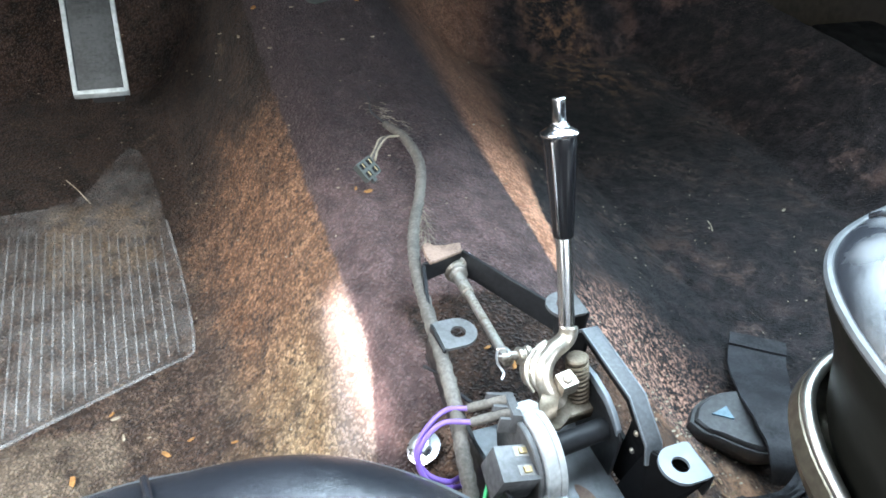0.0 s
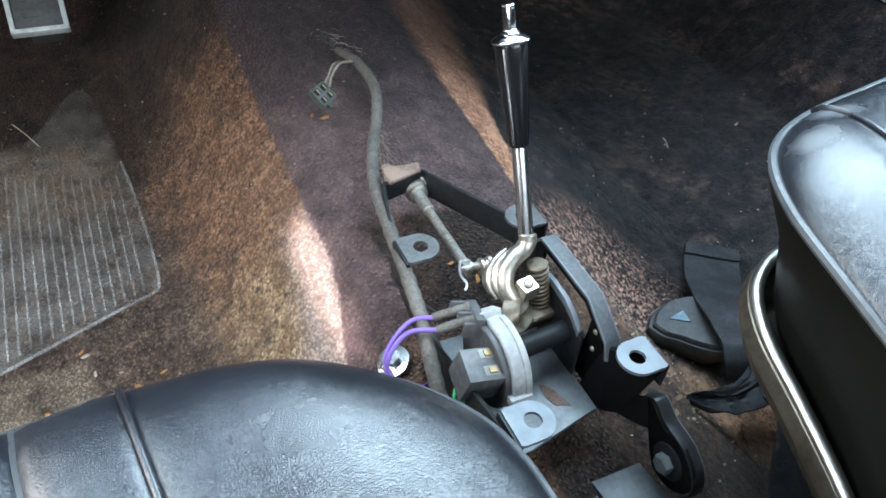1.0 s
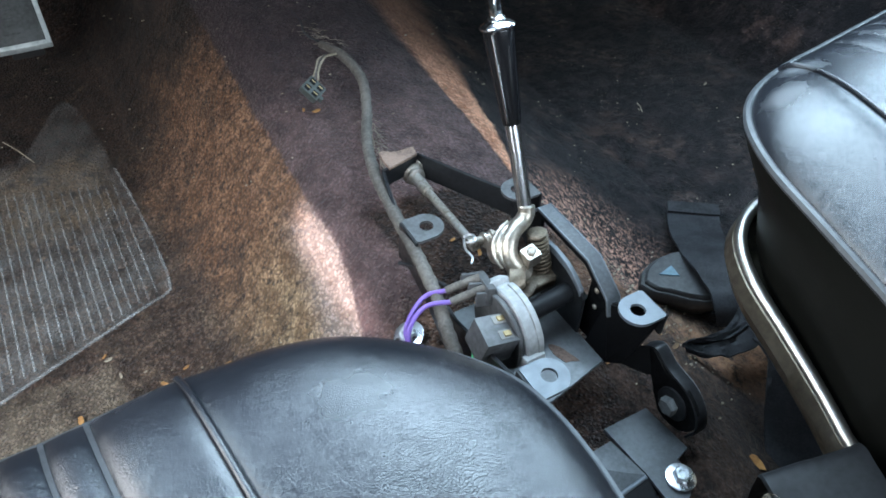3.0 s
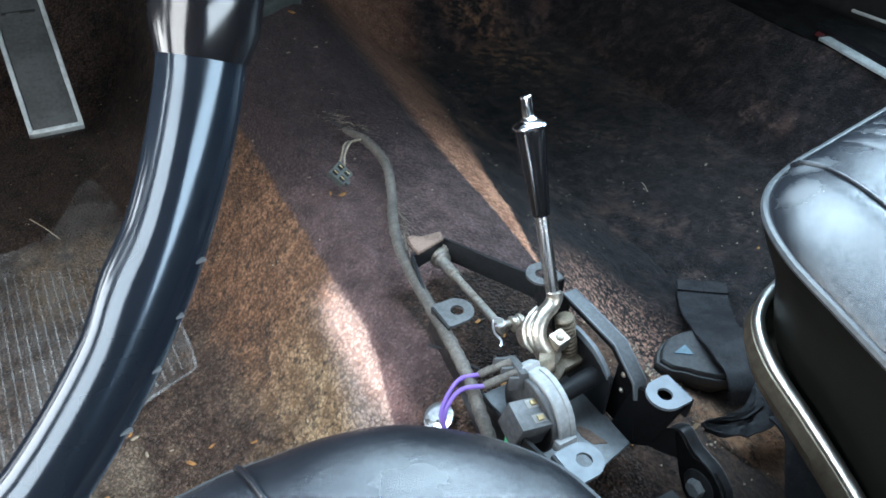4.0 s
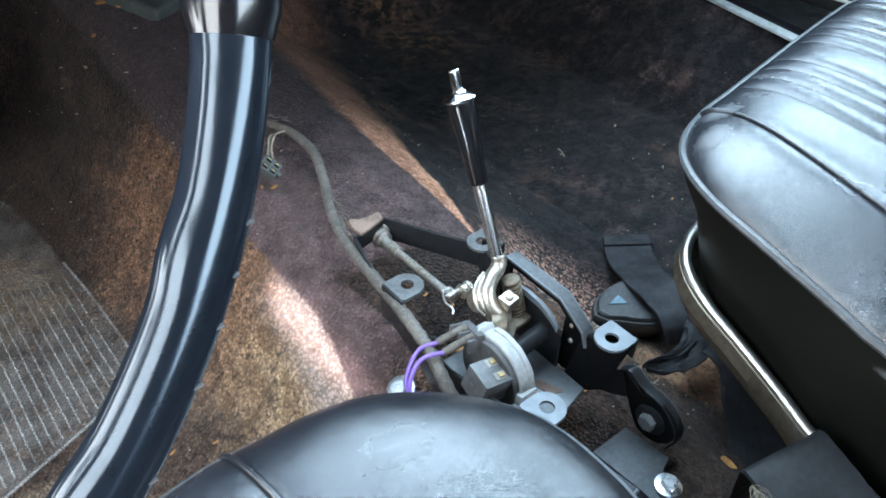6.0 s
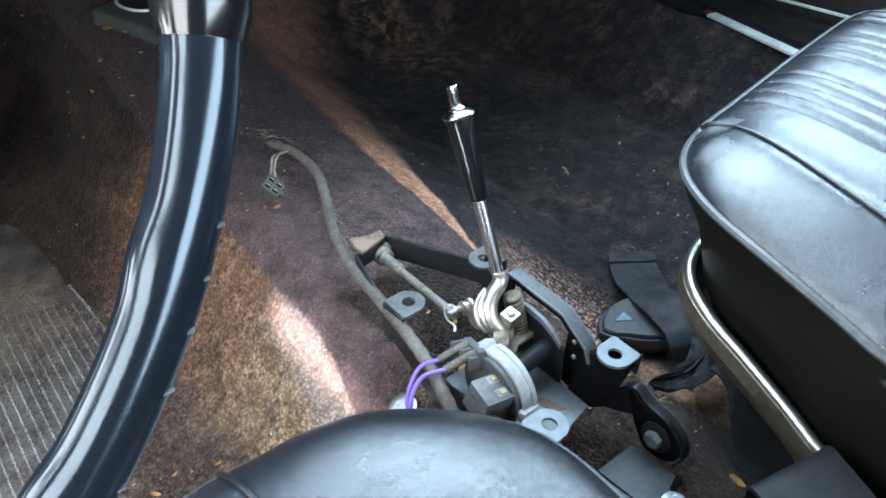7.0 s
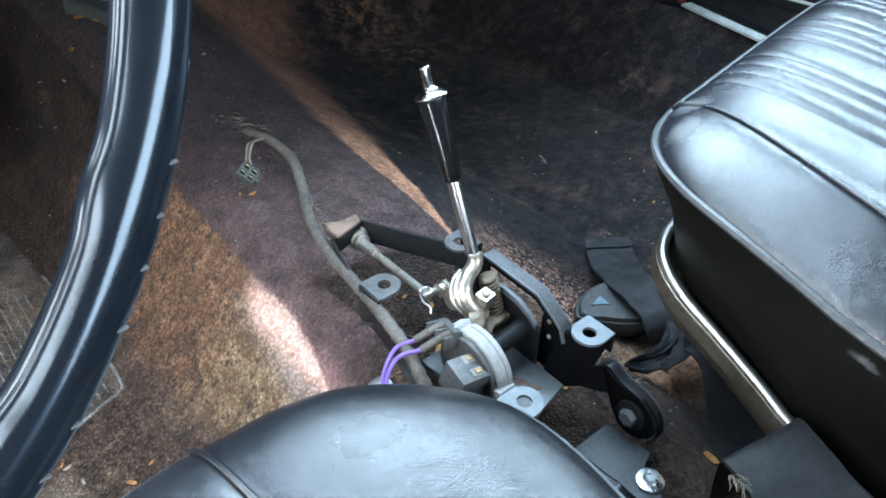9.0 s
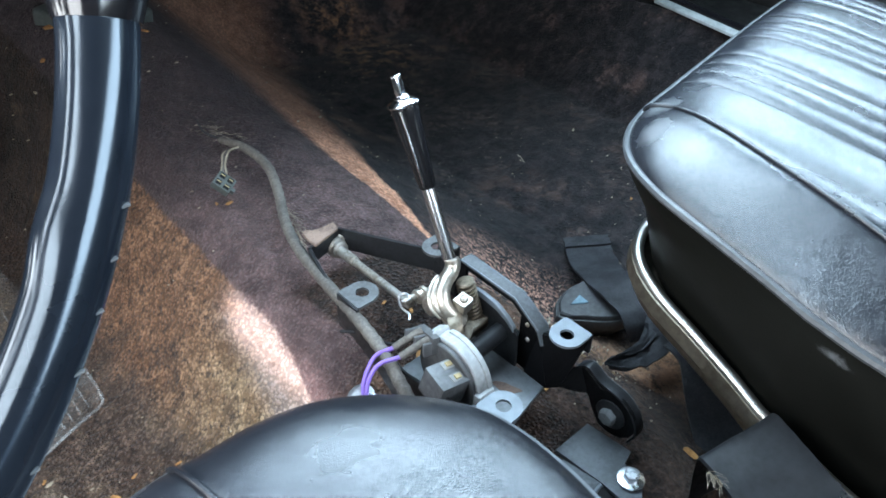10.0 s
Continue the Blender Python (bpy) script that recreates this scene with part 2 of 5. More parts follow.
def vinyl_material(name, tint, marks=()):
    n = Nodes(name)
    warp = n.node("ShaderNodeVectorMath")
    warp.operation = "ADD"
    shift = n.node("ShaderNodeTexNoise")
    shift.inputs["Scale"].default_value = 60
    n.link(n.coord, shift.inputs["Vector"])
    less = n.node("ShaderNodeVectorMath")
    less.operation = "SCALE"
    less.inputs["Scale"].default_value = 0.012
    n.link(shift.outputs["Color"], less.inputs[0])
    n.link(n.coord, warp.inputs[0])
    n.link(less.outputs[0], warp.inputs[1])
    cracks = n.cells(540, "DISTANCE_TO_EDGE", warp.outputs[0])
    grain = n.cells(720, "DISTANCE_TO_EDGE")
    crease = n.noise(170, 5, 0.65, distortion=1.2)
    wear, spots = n.noise(9, 4, 0.55), n.noise(48, 5, 0.7)
    worked = n.ramp(n.noise(6, 3), 0.38, 0.64, 0.45, 1.25)
    h = n.math("ADD", n.math("MULTIPLY", n.ramp(grain, 0.0, 0.3), 0.5), n.math("MULTIPLY", n.math("ADD", n.math("MULTIPLY", crease, 0.12), n.math("MULTIPLY", n.ramp(cracks, 0.0, 0.16), 1.1)), worked))
    n.bump(h, 0.00030, 0.32)
    rough = n.ramp(wear, 0.3, 0.7, 0.20, 0.28)
    dust = n.math("MULTIPLY", n.ramp(spots, 0.56, 0.78), n.ramp(wear, 0.5, 0.62))
    colour = n.mix(n.math("MULTIPLY", dust, 0.35), n.mix(n.ramp(wear, 0.35, 0.75), tint, tuple(c * 1.6 + 0.003 for c in tint)), (0.11, 0.115, 0.12))
    for place, sizes in marks:
        worn_off = n.mark(place, sizes)
        colour = n.mix(n.math("MULTIPLY", worn_off, 0.6), colour, (0.105, 0.108, 0.115))
        rough = n.math("ADD", rough, n.math("MULTIPLY", worn_off, 0.25))
    return n.done(colour, rough, 0.0, Specular_IOR_Level=0.75)


def skirt_material(marks=()):
    n = Nodes("seat_skirt")
    broad, fine = n.noise(8, 5), n.noise(140, 4)
    colour = n.mix(n.ramp(broad, 0.35, 0.65), (0.0055, 0.0055, 0.0047), (0.0090, 0.0090, 0.0078))
    for place, sizes in marks:
        colour = n.mix(n.math("MULTIPLY", n.mark(place, sizes, 0.8), 0.5), colour, (0.20, 0.21, 0.22))
    n.bump(fine, 0.0003, 0.4)
    return n.done(colour, n.ramp(broad, 0.3, 0.7, 0.40, 0.55), 0.0, Specular_IOR_Level=0.03)


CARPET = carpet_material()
BLACK = worn("black_paint", (0.014, 0.015, 0.017), (0.007, 0.007, 0.008), (0.32, 0.5), scale=50, Specular_IOR_Level=0.2)
# black paint darkened further, with the deep shade put into its colour
DEEP = worn("shaded_black", (0.0040, 0.0040, 0.0046), (0.0022, 0.0022, 0.0025), (0.45, 0.65), scale=50, Specular_IOR_Level=0.08)
TAB = worn("tab_metal", (0.115, 0.132, 0.150), (0.075, 0.086, 0.098), (0.42, 0.5), 0.2, scale=25)
DARKTAB = worn("dark_steel", (0.072, 0.078, 0.085), (0.034, 0.037, 0.041), (0.3, 0.45), 0.3, scale=70)
FLANGE = worn("flange_paint", (0.080, 0.087, 0.095), (0.045, 0.049, 0.054), (0.35, 0.5), scale=70, Specular_IOR_Level=0.3)
DUSTY = worn("dusty_tab", (0.085, 0.090, 0.095), (0.045, 0.046, 0.048), (0.5, 0.65), 0.1, scale=70)
CHROME = worn("chrome", (0.86, 0.87, 0.89), (0.74, 0.75, 0.77), (0.09, 0.17), 1.0, scale=30, bump=0.0001)
PLATED = worn("worn_chrome", (0.84, 0.84, 0.85), (0.66, 0.66, 0.66), (0.13, 0.21), 1.0, scale=40, bump=0.0001)
CAST = worn("cast_zinc", (0.66, 0.62, 0.56), (0.34, 0.30, 0.25), (0.24, 0.40), 0.92, scale=70)
STEEL = worn("dull_steel", (0.42, 0.40, 0.37), (0.16, 0.13, 0.10), (0.4, 0.6), 0.8, scale=80)
RUST = worn("rusty_steel", (0.085, 0.046, 0.032), (0.035, 0.020, 0.014), (0.7, 0.9), 0.1, scale=90, bump=0.001)
DULL_RUST = worn("dull_rust", (0.200, 0.130, 0.100), (0.075, 0.050, 0.040), (0.7, 0.9), 0.1, scale=110, bump=0.001)
ZINC = worn("zinc_bolt", (0.78, 0.80, 0.83), (0.45, 0.47, 0.50), (0.2, 0.4), 1.0, scale=60)
GLOSS = worn("gloss_black", (0.010, 0.010, 0.012), (0.006, 0.006, 0.007), (0.10, 0.2), scale=30, bump=0.0)
SWITCH = worn("switch_plastic", (0.34, 0.35, 0.355), (0.20, 0.205, 0.21), (0.45, 0.6), scale=50)
PALE_PLUG = worn("pale_plug", (0.20, 0.19, 0.175), (0.11, 0.105, 0.10), (0.45, 0.6), scale=70)
PLUG = worn("plug_plastic", (0.078, 0.079, 0.083), (0.040, 0.040, 0.042), (0.45, 0.6), scale=50)
LOOM = worn("loom_tape", (0.120, 0.105, 0.092), (0.048, 0.042, 0.037), (0.6, 0.8), scale=90, bump=0.0008)
PURPLE = worn("purple_wire", (0.20, 0.105, 0.42), (0.15, 0.08, 0.33), (0.35, 0.5), scale=40)
GREEN = worn("green_wire", (0.05, 0.50, 0.20), (0.04, 0.36, 0.14), (0.35, 0.5), scale=40)
BRASS = worn("brass", (0.40, 0.31, 0.17), (0.22, 0.16, 0.08), (0.4, 0.6), 0.7, scale=80)
WEB = worn("belt_webbing", (0.026, 0.027, 0.031), (0.012, 0.012, 0.014), (0.6, 0.8), scale=90, bump=0.0006, Specular_IOR_Level=0.25)
BUCKLE = worn("buckle_plastic", (0.040, 0.040, 0.042), (0.020, 0.020, 0.021), (0.35, 0.55), scale=50)
BLUE = worn("blue_button", (0.12, 0.205, 0.25), (0.06, 0.11, 0.14), (0.35, 0.5), scale=50)
RUBBER = worn("pedal_rubber", (0.060, 0.064, 0.064), (0.030, 0.032, 0.032), (0.6, 0.8), scale=50)
TRIM = worn("white_sill", (0.62, 0.66, 0.66), (0.35, 0.38, 0.38), (0.3, 0.5), 0.3, scale=40)
LINER = worn("dark_trim", (0.020, 0.019, 0.019), (0.010, 0.010, 0.010), (0.6, 0.8), scale=12, Specular_IOR_Level=0.3)
LEAF = worn("dry_leaf", (0.42, 0.20, 0.06), (0.20, 0.09, 0.03), (0.7, 0.9), scale=120)
EARTH = worn("earthy_leaf", (0.20, 0.115, 0.060), (0.09, 0.055, 0.032), (0.8, 0.9), scale=120)
CRUMB = worn("pale_crumb", (0.40, 0.34, 0.26), (0.18, 0.14, 0.10), (0.8, 0.9), scale=150)


# ---- mesh helpers ----
def finish(bm, name, smooth=True):
    bmesh.ops.recalc_face_normals(bm, faces=bm.faces)
    me = bpy.data.meshes.new(name)
    bm.to_mesh(me)
    bm.free()
    if smooth:
        me.shade_smooth()
        me.set_sharp_from_angle(angle=radians(38))
    return me


def part(name, bm, material, parent=None, label="", m=None, smooth=True):
    ob = new(name, finish(bm, name, smooth))
    ob.data.materials.append(material)
    if m is not None:
        ob.matrix_basis = m
    if parent is not None:
        ob.parent = parent
    if label:
        ob["label"] = label
    return ob


def thing(name, x, y, z, label, category, **more):
    ob = new(name)
    ob.location = (x, y, z)
    ob.empty_display_size = 0.05
    return tagged(ob, label, category, **more)


def at(ob, *p):
    """World place to the thing's own frame."""
    return Vector(p) - ob.location


def box(sx, sy, sz, m=None, bevel=0.0, segments=2):
    bm = bmesh.new()
    bmesh.ops.create_cube(bm, size=1.0)
    bmesh.ops.scale(bm, vec=(sx, sy, sz), verts=bm.verts)
    if bevel:
        bmesh.ops.bevel(bm, geom=bm.edges[:], offset=bevel, segments=segments, affect="EDGES", profile=0.6)
    if m is not None:
        bmesh.ops.transform(bm, matrix=m, verts=bm.verts)
    return bm


def join(*bms):
    out = bms[0]
    for b in bms[1:]:
        me = bpy.data.meshes.new("tmp")
        b.to_mesh(me)
        b.free()
        out.from_mesh(me)
        bpy.data.meshes.remove(me)
    return out


def smooth_path(points, n=8):
    """Catmull-Rom through the points."""
    p = [Vector(q) for q in points]
    p = [2 * p[0] - p[1], *p, 2 * p[-1] - p[-2]]
    out = []
    for a, b, c, d in zip(p, p[1:], p[2:], p[3:]):
        for i in range(n):
            t = i / n
            out.append(0.5 * (2 * b + (c - a) * t + (2 * a - 5 * b + 4 * c - d) * t * t + (3 * b - a - 3 * c + d) * t**3))
    return out + [p[-2]]


def sweep(path, radius, sides=14, closed=False, flat=None, up=(0, 0, 1), caps=True, across=None):
    """A tube (or, with flat=(w, h), a rounded strap) along a path. radius may be a function of 0..1."""
    bm, rings, count = bmesh.new(), [], len(path)
    for i, p in enumerate(path):
        a = path[(i - 1) % count] if closed or i else path[0]
        b = path[(i + 1) % count] if closed or i < count - 1 else path[-1]
        tan = (b - a).normalized()
        side = tan.cross(Vector(up))
        side = side.normalized() if side.length > 1e-4 else tan.orthogonal().normalized()
        if across:
            side = Vector(across)
            side = (side - tan * side.dot(tan)).normalized()
        top = side.cross(tan).normalized()
        r = radius(i / (count - 1)) if callable(radius) else radius
        ring = []
        for k in range(sides):
            c, s = math.cos(2 * math.pi * k / sides), math.sin(2 * math.pi * k / sides)
            if flat:
                c, s = (math.copysign(abs(c) ** 0.35, c) * flat[0] / 2, math.copysign(abs(s) ** 0.6, s) * flat[1] / 2)
                ring.append(bm.verts.new(p + side * c + top * s))
            else:
                ring.append(bm.verts.new(p + (side * c + top * s) * r))
        rings.append(ring)
    for a, b in zip(rings, rings[1:] + (rings[:1] if closed else [])):
        for k in range(sides):
            bm.faces.new((a[k], a[(k + 1) % sides], b[(k + 1) % sides], b[k]))
    if caps and not closed:
        bm.faces.new(rings[0][::-1])
        bm.faces.new(rings[-1])
    return bm


def lathe(profile, m=None, sides=28):
    """Turns (radius, height) pairs round z."""
    bm, rings = bmesh.new(), []
    for r, h in profile:
        rings.append([bm.verts.new((r * math.cos(2 * math.pi * k / sides), r * math.sin(2 * math.pi * k / sides), h)) for k in range(sides)])
    for a, b in zip(rings, rings[1:]):
        for k in range(sides):
            bm.faces.new((a[k], a[(k + 1) % sides], b[(k + 1) % sides], b[k]))
    bm.faces.new(rings[0][::-1])
    bm.faces.new(rings[-1])
    if m is not None:
        bmesh.ops.transform(bm, matrix=m, verts=bm.verts)
    return bm


def between(a, b):
    """The pose that carries z from a towards b."""
    a, b = Vector(a), Vector(b)
    return Matrix.Translation(a) @ (b - a).to_track_quat("Z", "Y").to_matrix().to_4x4()


def rod(a, b, r, sides=18, bevel=0.0):
    d = (Vector(b) - Vector(a)).length
    e = bevel or r * 0.15
    return lathe([(r - e, 0), (r, e), (r, d - e), (r - e, d)], between(a, b), sides)


def prism(outline, depth, m=None, bevel=0.0):
    """An outline in x, y pushed along z from 0 to depth."""
    bm = bmesh.new()
    low = [bm.verts.new((x, y, 0)) for x, y in outline]
    high = [bm.verts.new((x, y, depth)) for x, y in outline]
    bm.faces.new(low[::-1])
    bm.faces.new(high)
    for i in range(len(low)):
        j = (i + 1) % len(low)
        bm.faces.new((low[i], low[j], high[j], high[i]))
    if bevel:
        bmesh.ops.recalc_face_normals(bm, faces=bm.faces)
        bmesh.ops.bevel(bm, geom=bm.edges[:], offset=bevel, segments=1, affect="EDGES")
    if m is not None:
        bmesh.ops.transform(bm, matrix=m, verts=bm.verts)
    return bm


def holed(outer, hole_r, depth, m=None, cx=0.0, cy=0.0):
    """A plate with a round hole; outer(angle) gives the rim seen from the hole's middle."""
    bm, n = bmesh.new(), 36
    loops = []
    for h in (0, depth):
        rim, bore = [], []
        for k in range(n):
            a = 2 * math.pi * k / n
            x, y = outer(a)
            rim.append(bm.verts.new((x, y, h)))
            bore.append(bm.verts.new((cx + hole_r * math.cos(a), cy + hole_r * math.sin(a), h)))
        loops.append((rim, bore))
    (r0, b0), (r1, b1) = loops
    for k in range(n):
        j = (k + 1) % n
        for quad in ((r0[k], b0[k], b0[j], r0[j]), (r1[k], r1[j], b1[j], b1[k]), (r0[k], r0[j], r1[j], r1[k]), (b0[k], b1[k], b1[j], b0[j])):
            bm.faces.new(quad)
    if m is not None:
        bmesh.ops.transform(bm, matrix=m, verts=bm.verts)
    return bm


def loft(loops, m):
    bm = bmesh.new()
    rings = [[bm.verts.new(m @ Vector(p)) for p in loop] for loop in loops]
    for r0, r1 in zip(rings, rings[1:]):
        for k in range(len(r0)):
            j = (k + 1) % len(r0)
            bm.faces.new((r0[k], r0[j], r1[j], r1[k]))
    bm.faces.new(rings[-1])
    bm.faces.new(rings[0][::-1])
    bmesh.ops.recalc_face_normals(bm, faces=bm.faces)
    return bm


def lerp(table, v):
    return float(np.interp(v, [a for a, _ in table], [b for _, b in table]))


# ---- the floor pan: floor, tunnel and toe board under one carpet ----
CREST = ((-1.4, 0.10), (-0.25, 0.102), (-0.12, 0.122), (0.0, 0.146), (0.15, 0.166), (0.35, 0.184), (0.5, 0.200), (0.6, 0.221), (1.0, 0.29), (1.7, 0.42))
LEFT = ((0.0, 1.0), (0.06, 0.99), (0.09, 0.90), (0.125, 0.73), (0.16, 0.48), (0.20, 0.22), (0.24, 0.07), (0.29, 0.0))
RIGHT = ((0.0, 1.0), (0.09, 0.97), (0.13, 0.88), (0.17, 0.68), (0.21, 0.40), (0.25, 0.15), (0.31, 0.0))


WIDE = ((0.0, 1.0), (0.08, 0.97), (0.12, 0.90), (0.18, 0.73), (0.26, 0.45), (0.34, 0.18), (0.43, 0.0))


def ground_z(x, y):
    ahead = min(1.0, max(0.0, (y - 0.08) / 0.16))
    right = lerp(RIGHT, x) * (1 - ahead) + lerp(WIDE, x) * ahead
    z = lerp(CREST, y) * (right if x > 0 else lerp(LEFT, -x))
    z += max(0.0, y - 1.05) * 0.75
    return z + max(0.0, x - 0.84) * 0.85


def carpet_sheet():
    def steps(a, b, near0, near1, fine, coarse):
        out, v = [], a
        while v < b:
            out.append(v)
            v += fine if near0 <= v <= near1 else coarse
        return out + [b]

    xs, ys = steps(-1.0, 1.04, -0.45, 0.5, 0.004, 0.02), steps(-1.35, 1.6, -0.25, 0.75, 0.004, 0.02)
    verts = []
    for y in ys:
        for x in xs:
            lump = noise.noise(Vector((x * 9, y * 9, 3.1))) * 0.004 + noise.noise(Vector((x * 42, y * 42, 7.7))) * 0.0015
            verts.append((x, y, ground_z(x, y) + lump + random.uniform(-0.0009, 0.0009)))
    w = len(xs)
    faces = [(j * w + i, j * w + i + 1, (j + 1) * w + i + 1, (j + 1) * w + i) for j in range(len(ys) - 1) for i in range(w - 1)]
    me = bpy.data.meshes.new("floor")
    me.from_pydata(verts, [], faces)
    me.shade_smooth()
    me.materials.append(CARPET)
    return tagged(new("floor", me), "dirty rust-brown and plum carpet over the floor and tunnel", "carpet", kind="structure")


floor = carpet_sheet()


def pile():
    """Loose fibres that stand out of the carpet."""
    verts, faces = [], []
    for k in range(16000):
        x, y = random.uniform(-0.42, 0.50), random.uniform(-0.22, 0.80)
        z = ground_z(x, y) + noise.noise(Vector((x * 9, y * 9, 3.1))) * 0.004
        a, long = random.uniform(0, 6.283), random.uniform(0.0015, 0.0040)
        d = Vector((math.cos(a), math.sin(a), random.uniform(0.15, 0.8))) * long
        w = Vector((-math.sin(a), math.cos(a), 0)) * 0.00028
        p = Vector((x, y, z + 0.0004))
        m = p + d * 0.55 + Vector((0, 0, 0.0008))
        n = len(verts)
        verts += [p - w, p + w, m + w * 0.8, m - w * 0.8, p + d]
        faces += [(n, n + 1, n + 2, n + 3), (n + 3, n + 2, n + 4)]
    me = bpy.data.meshes.new("carpet_pile")
    me.from_pydata(verts, [], faces)
    me.materials.append(CARPET)
    tagged(new("carpet_pile", me), "loose fibres standing out of the worn carpet", "carpet pile", kind="stuff")


pile()


# ---- unseen car body that closes the place; dash and right side shade the floor ----
def slab(name, sx, sy, sz, m, label, category="wall"):
    return tagged(part(name, box(sx, sy, sz, None, 0.01), LINER, m=m), label, category, kind="structure")


slab("wall_left", 0.05, 3.0, 0.14, pose(-1.04, 0.1, 0.05), "dark sill under the open driver's door")


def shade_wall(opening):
    """Added unseen wall; its one small opening shapes the sun patch on the tunnel."""
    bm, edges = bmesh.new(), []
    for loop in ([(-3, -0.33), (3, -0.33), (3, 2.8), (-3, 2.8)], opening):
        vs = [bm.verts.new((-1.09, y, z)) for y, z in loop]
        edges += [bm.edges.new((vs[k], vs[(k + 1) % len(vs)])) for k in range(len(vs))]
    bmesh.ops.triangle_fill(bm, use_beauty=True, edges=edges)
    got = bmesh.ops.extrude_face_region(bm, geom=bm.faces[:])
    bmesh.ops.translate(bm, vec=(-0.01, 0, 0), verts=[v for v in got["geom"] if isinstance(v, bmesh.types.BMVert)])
    tagged(part("wall_sun_mask", bm, LINER, smooth=False), "added unseen wall with a small opening that shapes the sun patch", "wall", kind="structure")


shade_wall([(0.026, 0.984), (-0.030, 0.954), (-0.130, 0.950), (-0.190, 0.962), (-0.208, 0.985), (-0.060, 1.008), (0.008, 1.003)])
slab("ground", 3.2, 6.0, 0.04, pose(-2.6, 0.0, -0.25), "dark ground beside the car", "ground")
slab("wall_right", 0.04, 3.0, 0.84, pose(1.32, 0.1, 0.41), "dark trimmed lower side of the car body")
slab("wall_rear", 2.4, 0.04, 0.85, pose(0.15, -1.38, 0.36), "dark trimmed rear of the cabin")
slab("wall_dash", 2.4, 1.22, 0.12, pose(0.15, 0.93, 0.66, 2), "dark underside of the dashboard")
slab("wall_firewall", 2.4, 0.04, 0.9, pose(0.15, 1.50, 0.62, -10), "dark firewall behind the toe board")
slab("ceiling", 2.4, 1.32, 0.03, pose(0.15, -0.72, 1.17), "dark headlining of the car roof", "ceiling")
slab("wall_pillar", 0.05, 0.09, 0.85, pose(1.28, 0.62, 0.92, -38), "dark windscreen pillar")
slab("wall_post", 0.05, 0.12, 0.5, pose(1.3, -0.62, 0.93), "dark door post")


# ---- bucket seats ----
def bucket_seat(label, plan, z0, tilt, crown, edge, seams, bolster, drop, tuck, worn_at=(), scuffs=(), pale=False):
    """plan: the piping's line round the cushion; seams: (x, width, depth) of grooves that run fore and aft;
    bolster: (x, width, height); drop: from the piping to the chrome; tuck: how far the skirt leans in."""
    rim = smooth_path([(x, y, 0) for x, y in plan + plan[:1]], 14)[:-1]
    cx, cy = sum(p.x for p in rim) / len(rim), sum(p.y for p in rim) / len(rim)
    front = max(p.y for p in rim)
    ob = thing("bucket_seat", cx, cy, ground_z(cx, cy), label, "car seat", group="front bucket seats")
    vinyl = vinyl_material("black_vinyl", (0.010, 0.011, 0.014), [(at(ob, *p), q) for p, q in worn_at])
    skirt = skirt_material([(at(ob, *p), q) for p, q in scuffs])

    def height(x, y, e):
        dome = (1 - e**edge) ** 0.65 if e < 1 else 0.0
        z = z0 + tilt * (y - front) + crown * dome
        fade = min(1.0, max(0.0, (1 - e) * 10))
        for sx, width, deep, slant in seams:
            off = abs(x - sx - slant * (y - front))
            z -= deep * math.exp(-off / width) * fade
        for sx, width, high in bolster:
            z += high * math.exp(-(((x - sx) / width) ** 2)) * dome
        return z + 0.0007 * noise.noise(Vector((x * 18, y * 14, 2.0))) * fade

    angles = [math.atan2(p.y - cy, p.x - cx) for p in rim]
    far = [math.hypot(p.x - cx, p.y - cy) for p in rim]
    order = sorted(range(len(rim)), key=lambda k: angles[k])
    table = [angles[k] for k in order], [far[k] for k in order]

    def limits(x):
        ys = []
        for p, q in zip(rim, rim[1:] + rim[:1]):
            if (p.x - x) * (q.x - x) <= 0 and abs(p.x - q.x) > 1e-9:
                ys.append(p.y + (q.y - p.y) * (x - p.x) / (q.x - p.x))
        return min(ys), max(ys)

    x0, x1 = min(p.x for p in rim) + 0.0006, max(p.x for p in rim) - 0.0006
    columns = [(x0 + x1) / 2 - (x1 - x0) / 2 * math.cos(math.pi * k / 340) for k in range(341)]
    for sx, width, _, slant in seams:
        columns += [sx + width * k * 0.4 for k in range(-5, 6) if x0 < sx + width * k * 0.4 < x1]
    drift = seams[-1][3]
    columns = sorted(set(columns))
    bm, rows, n = bmesh.new(), [], 130
    for x in columns:
        ya, yb = limits(x)
        col = []
        for k in range(n + 1):
            y = (ya + yb) / 2 - (yb - ya) / 2 * math.cos(math.pi * k / n)
            xx = x + drift * max(y - front, -0.35) * max(0.0, min(1.0, (x - x0) / 0.05, (x1 - x) / 0.05))
            e = math.hypot(xx - cx, y - cy) / np.interp(math.atan2(y - cy, xx - cx), *table, period=2 * math.pi)
            col.append(bm.verts.new(at(ob, xx, y, height(xx, y, float(e)))))
        rows.append(col)
    for a, b in zip(rows, rows[1:]):
        for k in range(n):
            bm.faces.new((a[k], b[k], b[k + 1], a[k + 1]))
    part("cushion", bm, vinyl, ob, "grained black vinyl cushion with stitched channels")

    def ring(down, pull, even=0.0):
        out = []
        for p in rim:
            d = Vector((p.x - cx, p.y - cy, 0)).normalized()
            out.append(at(ob, p.x - d.x * pull, p.y - d.y * pull, z0 + (tilt + even) * (p.y - front) - down))
        return out

    def band(name, levels, material, note):
        bm = bmesh.new()
        loops = [[bm.verts.new(p) for p in ring(*level)] for level in levels]
        for a, b in zip(loops, loops[1:]):
            for k in range(len(a)):
                j = (k + 1) % len(a)
